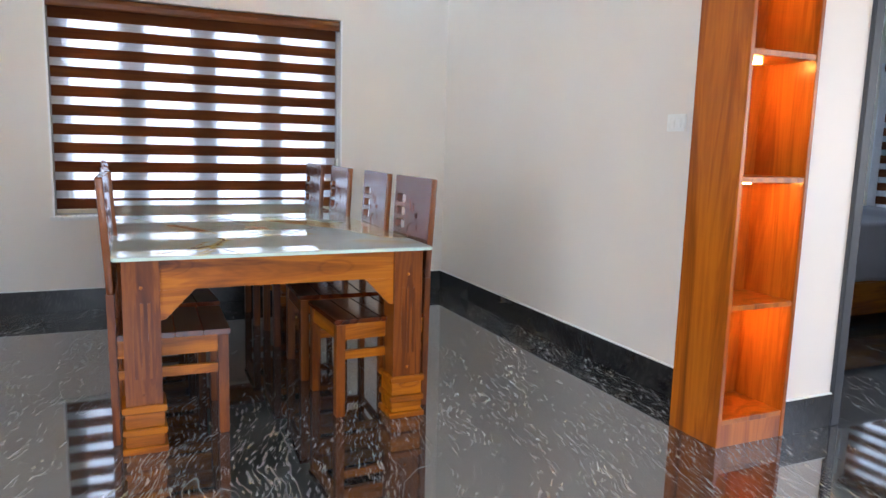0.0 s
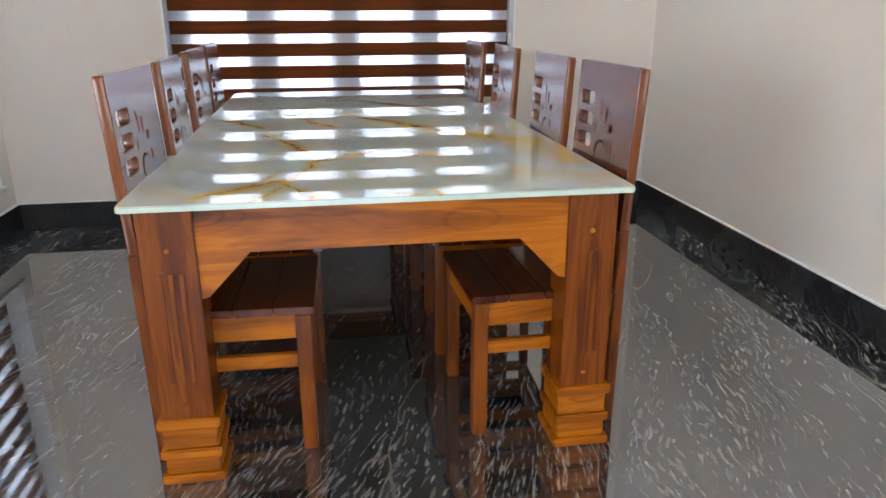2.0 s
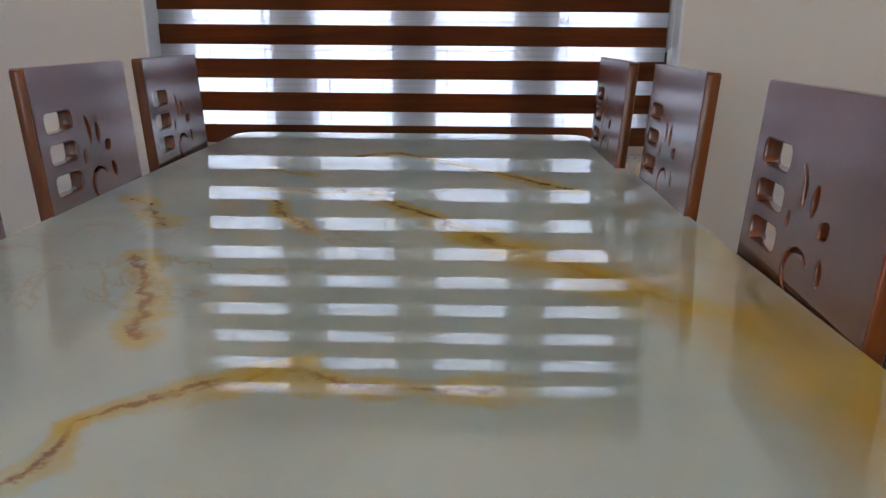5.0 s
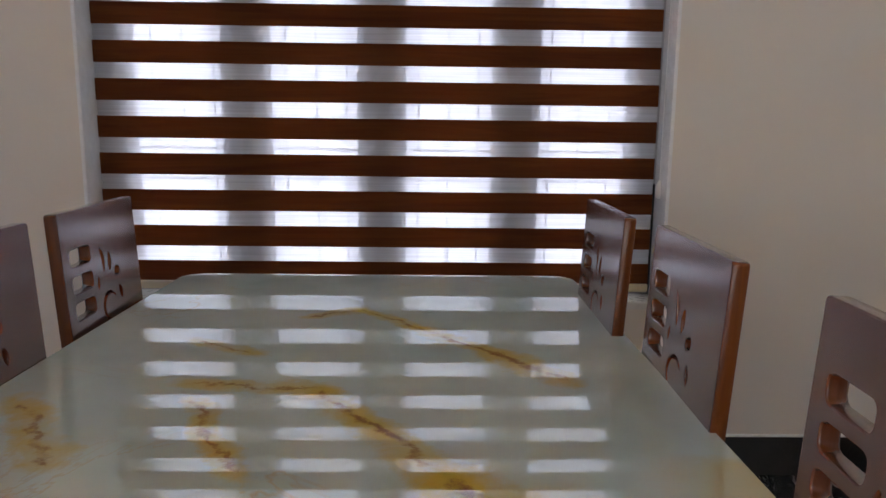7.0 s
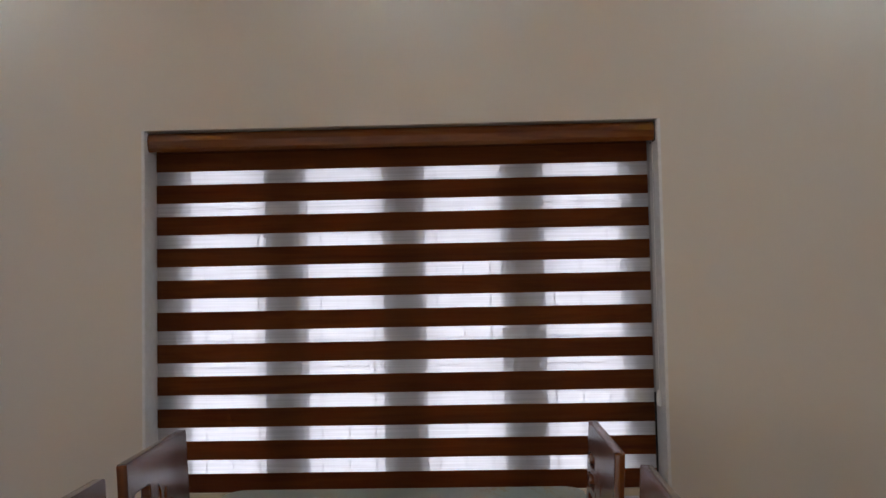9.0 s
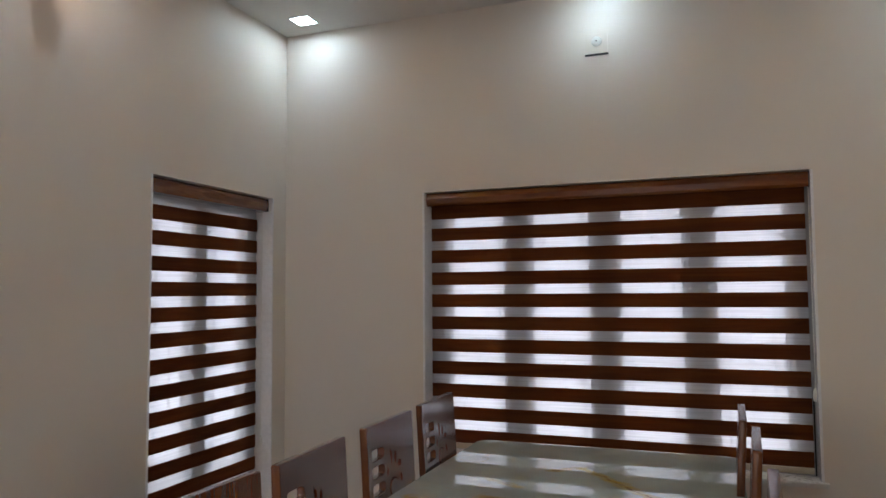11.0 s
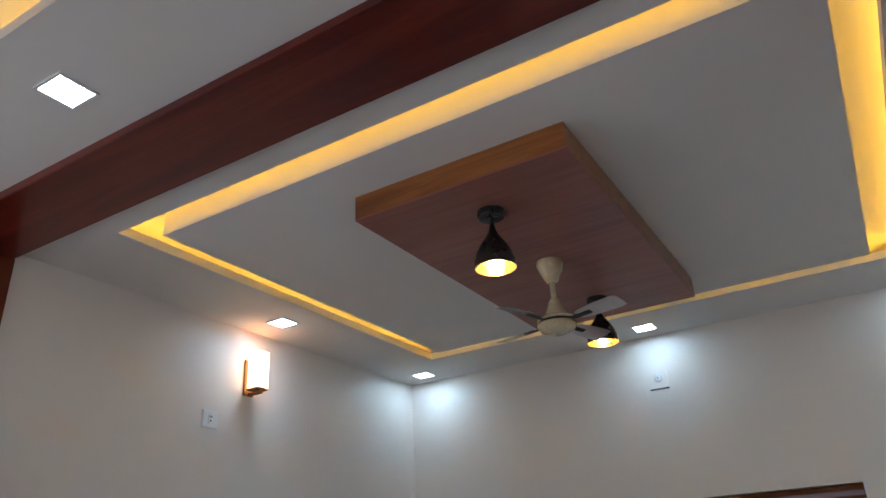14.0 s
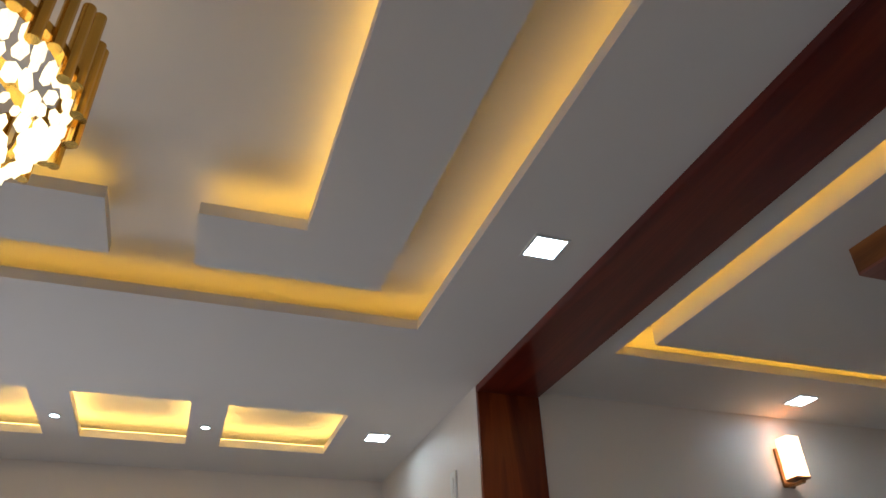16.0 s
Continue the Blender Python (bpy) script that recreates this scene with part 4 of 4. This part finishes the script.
# ---- dining chairs: front towards -x, back at +x, local y along the back ----
def back_board():
    """The backrest: a board with three slots, leaves and a curl sawn through it."""
    w, h = 0.40, 0.46
    cu = bpy.data.curves.new("backrest", "CURVE")
    cu.dimensions, cu.fill_mode, cu.extrude, cu.bevel_depth, cu.bevel_resolution = "2D", "BOTH", 0.0115, 0.003, 1

    def loop(pts):
        s = cu.splines.new("POLY")
        s.points.add(len(pts) - 1)
        for p, q in zip(s.points, pts):
            p.co = (*q, 0, 1)
        s.use_cyclic_u = True

    def round_rect(cx, cy, a, b, r):
        out = []
        for sx, sy, a0 in ((1, 1, 0), (-1, 1, 90), (-1, -1, 180), (1, -1, 270)):
            out += [(cx + sx * (a - r) + r * math.cos(radians(a0 + 22.5 * i)), cy + sy * (b - r) + r * math.sin(radians(a0 + 22.5 * i))) for i in range(5)]
        return out

    def leaf(cx, cy, a, b, turn, bow=0.0):
        out = []
        for i in range(16):
            u = 2 * math.pi * i / 16
            px, py = a * math.cos(u), b * math.sin(u) * (1 - 0.25 * abs(math.cos(u))) + bow * (1 - math.cos(u) ** 2 * 1.0)
            out.append((cx + px * math.cos(turn) - py * math.sin(turn), cy + px * math.sin(turn) + py * math.cos(turn)))
        return out

    def arc(cx, cy, r, a0, a1, thick):
        n = 16
        out = []
        for i in range(n + 1):
            f = i / n
            a = radians(a0 + (a1 - a0) * f)
            t = thick * (0.25 + 0.75 * math.sin(math.pi * min(1, f * 0.9 + 0.08)))
            out.append((cx + (r + t / 2) * math.cos(a), cy + (r + t / 2) * math.sin(a)))
        for i in range(n, -1, -1):
            f = i / n
            a = radians(a0 + (a1 - a0) * f)
            t = thick * (0.25 + 0.75 * math.sin(math.pi * min(1, f * 0.9 + 0.08)))
            out.append((cx + (r - t / 2) * math.cos(a), cy + (r - t / 2) * math.sin(a)))
        return out

    loop(round_rect(0, h / 2, w / 2 - 0.003, h / 2 - 0.003, 0.006))
    for k in range(3):
        loop(round_rect(0.118, h - 0.112 - 0.064 * k, 0.050, 0.0235, 0.015))
    # leaves and curl (x runs towards the slots)
    loop(leaf(0.018, h - 0.140, 0.036, 0.009, radians(80), 0.008))
    loop(leaf(-0.024, h - 0.152, 0.027, 0.011, radians(96)))
    loop(leaf(-0.060, h - 0.185, 0.018, 0.016, radians(130)))
    loop(leaf(-0.070, h - 0.242, 0.022, 0.010, radians(80)))
    loop(leaf(0.044, h - 0.196, 0.018, 0.007, radians(100)))
    loop(arc(-0.006, h - 0.266, 0.036, 150, -80, 0.015))
    loop(leaf(-0.022, h - 0.322, 0.013, 0.010, 0.3))
    loop(leaf(0.040, h - 0.336, 0.022, 0.009, radians(20)))
    tmp = bpy.data.objects.new("backrest", cu)
    me = bpy.data.meshes.new_from_object(tmp)
    bpy.data.objects.remove(tmp)
    bm = bmesh.new()
    bm.from_mesh(me)
    bmesh.ops.remove_doubles(bm, verts=bm.verts[:], dist=0.0001)
    bm.to_mesh(me)
    bm.free()
    me.transform(Matrix(((0, 0, 1, 0), (1, 0, 0, 0), (0, 1, 0, 0), (0, 0, 0, 1))))
    me.materials.clear()
    me.materials.append(BACK_Z)
    me.materials.append(LIP_Z)
    for p in me.polygons:
        if abs(p.normal.y) > 0.7 and abs(p.center.y) > 0.19:
            p.material_index = 1
    return me


chair = thing("dining_chair", "glossy dark teak dining chair with a carved backrest", "chair", group="chairs round the table")
o = new("backrest", back_board())
o.parent = chair
o.matrix_basis = pose(0.211, 0, 0.615) @ pose(0, 0, 0, 0, 3.2, 0)
tagged(o, "dark board with sawn slots and leaves")
for y in (-0.2, 0.158):
    bm = fresh((0.198, 0.228, y, y + 0.042, 0, 0.62))
    for v in bm.verts:
        v.co.x += -0.006 + 0.010 * v.co.z
    part("rear_leg", bm, TEAK_Z, chair, "", 0.003)
    part("front_leg", fresh((-0.228, -0.186, y, y + 0.042, 0, 0.43)), TEAK_Z, chair, "", 0.003)
    part("side_rail", fresh((-0.186, 0.196, y + 0.009, y + 0.033, 0.355, 0.43)), TEAK_X, chair, "", 0.002)
    part("side_stretcher", fresh((-0.186, 0.196, y + 0.010, y + 0.032, 0.265, 0.305)), TEAK_X, chair, "", 0.002)
part("front_rail", fresh((-0.222, -0.200, -0.158, 0.158, 0.355, 0.43)), TEAK_Y, chair, "", 0.002)
part("rear_rail", fresh((0.200, 0.222, -0.158, 0.158, 0.365, 0.43)), TEAK_Y, chair, "", 0.002)
part("rear_stretcher", fresh((0.200, 0.220, -0.158, 0.158, 0.265, 0.305)), TEAK_Y, chair, "", 0.002)
for k in range(4):
    x = -0.236 + k * 0.1085
    part("seat_plank", fresh((x, x + 0.1055, -0.204, 0.204, 0.43, 0.452)), SEAT_Y, chair, "dark varnished plank", 0.003)

# outer top edge and middle of each backrest, and how far the chair is turned
RIGHT = [(1.346, 0.330, 2.3), (1.331, 0.866, -2.4), (1.319, 1.522, -2.0), (1.291, 2.07, -1.0)]
LEFT = [(-0.060, 0.346, -1.5), (-0.052, 0.872, 3.0), (-0.062, 1.452, 1.0), (-0.079, 2.02, 1.5)]
BROAD = Matrix.Diagonal((1, 1.05, 1, 1))
chair.matrix_basis = pose(RIGHT[0][0] - 0.252, RIGHT[0][1], 0, 0, 0, RIGHT[0][2]) @ BROAD
for x, y, turn in RIGHT[1:]:
    copy_thing(chair, pose(x - 0.252, y, 0, 0, 0, turn) @ BROAD)
for x, y, turn in LEFT:
    copy_thing(chair, pose(x + 0.252, y, 0, 0, 0, 180 + turn) @ BROAD)

# ---- tall open shelf at the portal ----
shelf = thing("open_shelf", "tall narrow orange-brown open shelf with lit compartments", "shelf")
HX0, HX1, HY0, HY1, HT = 2.262, 2.655, -0.766, -0.484, 3.175
part("side_panel", fresh((HX0, HX0 + 0.022, HY0, HY1, 0, HT)), SHELF_W, shelf, "", 0.002)
part("side_panel", fresh((HX1 - 0.022, HX1, HY0, HY1, 0, HT)), SHELF_W, shelf, "", 0.002)
part("back_panel", fresh((HX0 + 0.022, HX1 - 0.022, HY1 - 0.015, HY1, 0, HT)), SHELF_W, shelf)
part("plinth", fresh((HX0 + 0.022, HX1 - 0.022, HY0 + 0.004, HY0 + 0.022, 0, 0.098)), SHELF_W, shelf)
for z in (0.098, 0.588, 1.115, 1.615, 2.11, 2.62, 3.14):
    board = part("shelf_board", fresh((HX0 + 0.022, HX1 - 0.022, HY0 + 0.003, HY1 - 0.015, z, z + 0.022)), SHELF_W, shelf, "", 0.002)
    if z > 0.3:
        part("puck_light", tube(bmesh.new(), (HX0 + 0.2, HY0 + 0.16, z - 0.012), (HX0 + 0.2, HY0 + 0.16, z - 0.0005), 0.028), SHELF_LED, board)

# ---- bedroom beyond the doorway ----
bed = thing("bed", "bed with a grey violet sheet and a red-brown wooden base", "bed", (4.66, 0.5, 0))
part("base", fresh((0, 1.9, 0, 1.7, 0.08, 0.33)), TEAK_X, bed, "", 0.01)
for x in (0.05, 1.75):
    for y in (0.05, 1.55):
        part("leg", fresh((x, x + 0.1, y, y + 0.1, 0, 0.08)), TEAK_Z, bed)
bm = fresh((-0.02, 1.9, -0.03, 1.7, 0.34, 0.76))
bmesh.ops.subdivide_edges(bm, edges=bm.edges[:], cuts=12, use_grid_fill=True)
for v in bm.verts:
    v.co += Vector((0, 0.02, 0.012)) * noise.noise(v.co * 4)
part("mattress", bm, SHEET, bed, "mattress under a rumpled grey violet sheet", smooth=True)
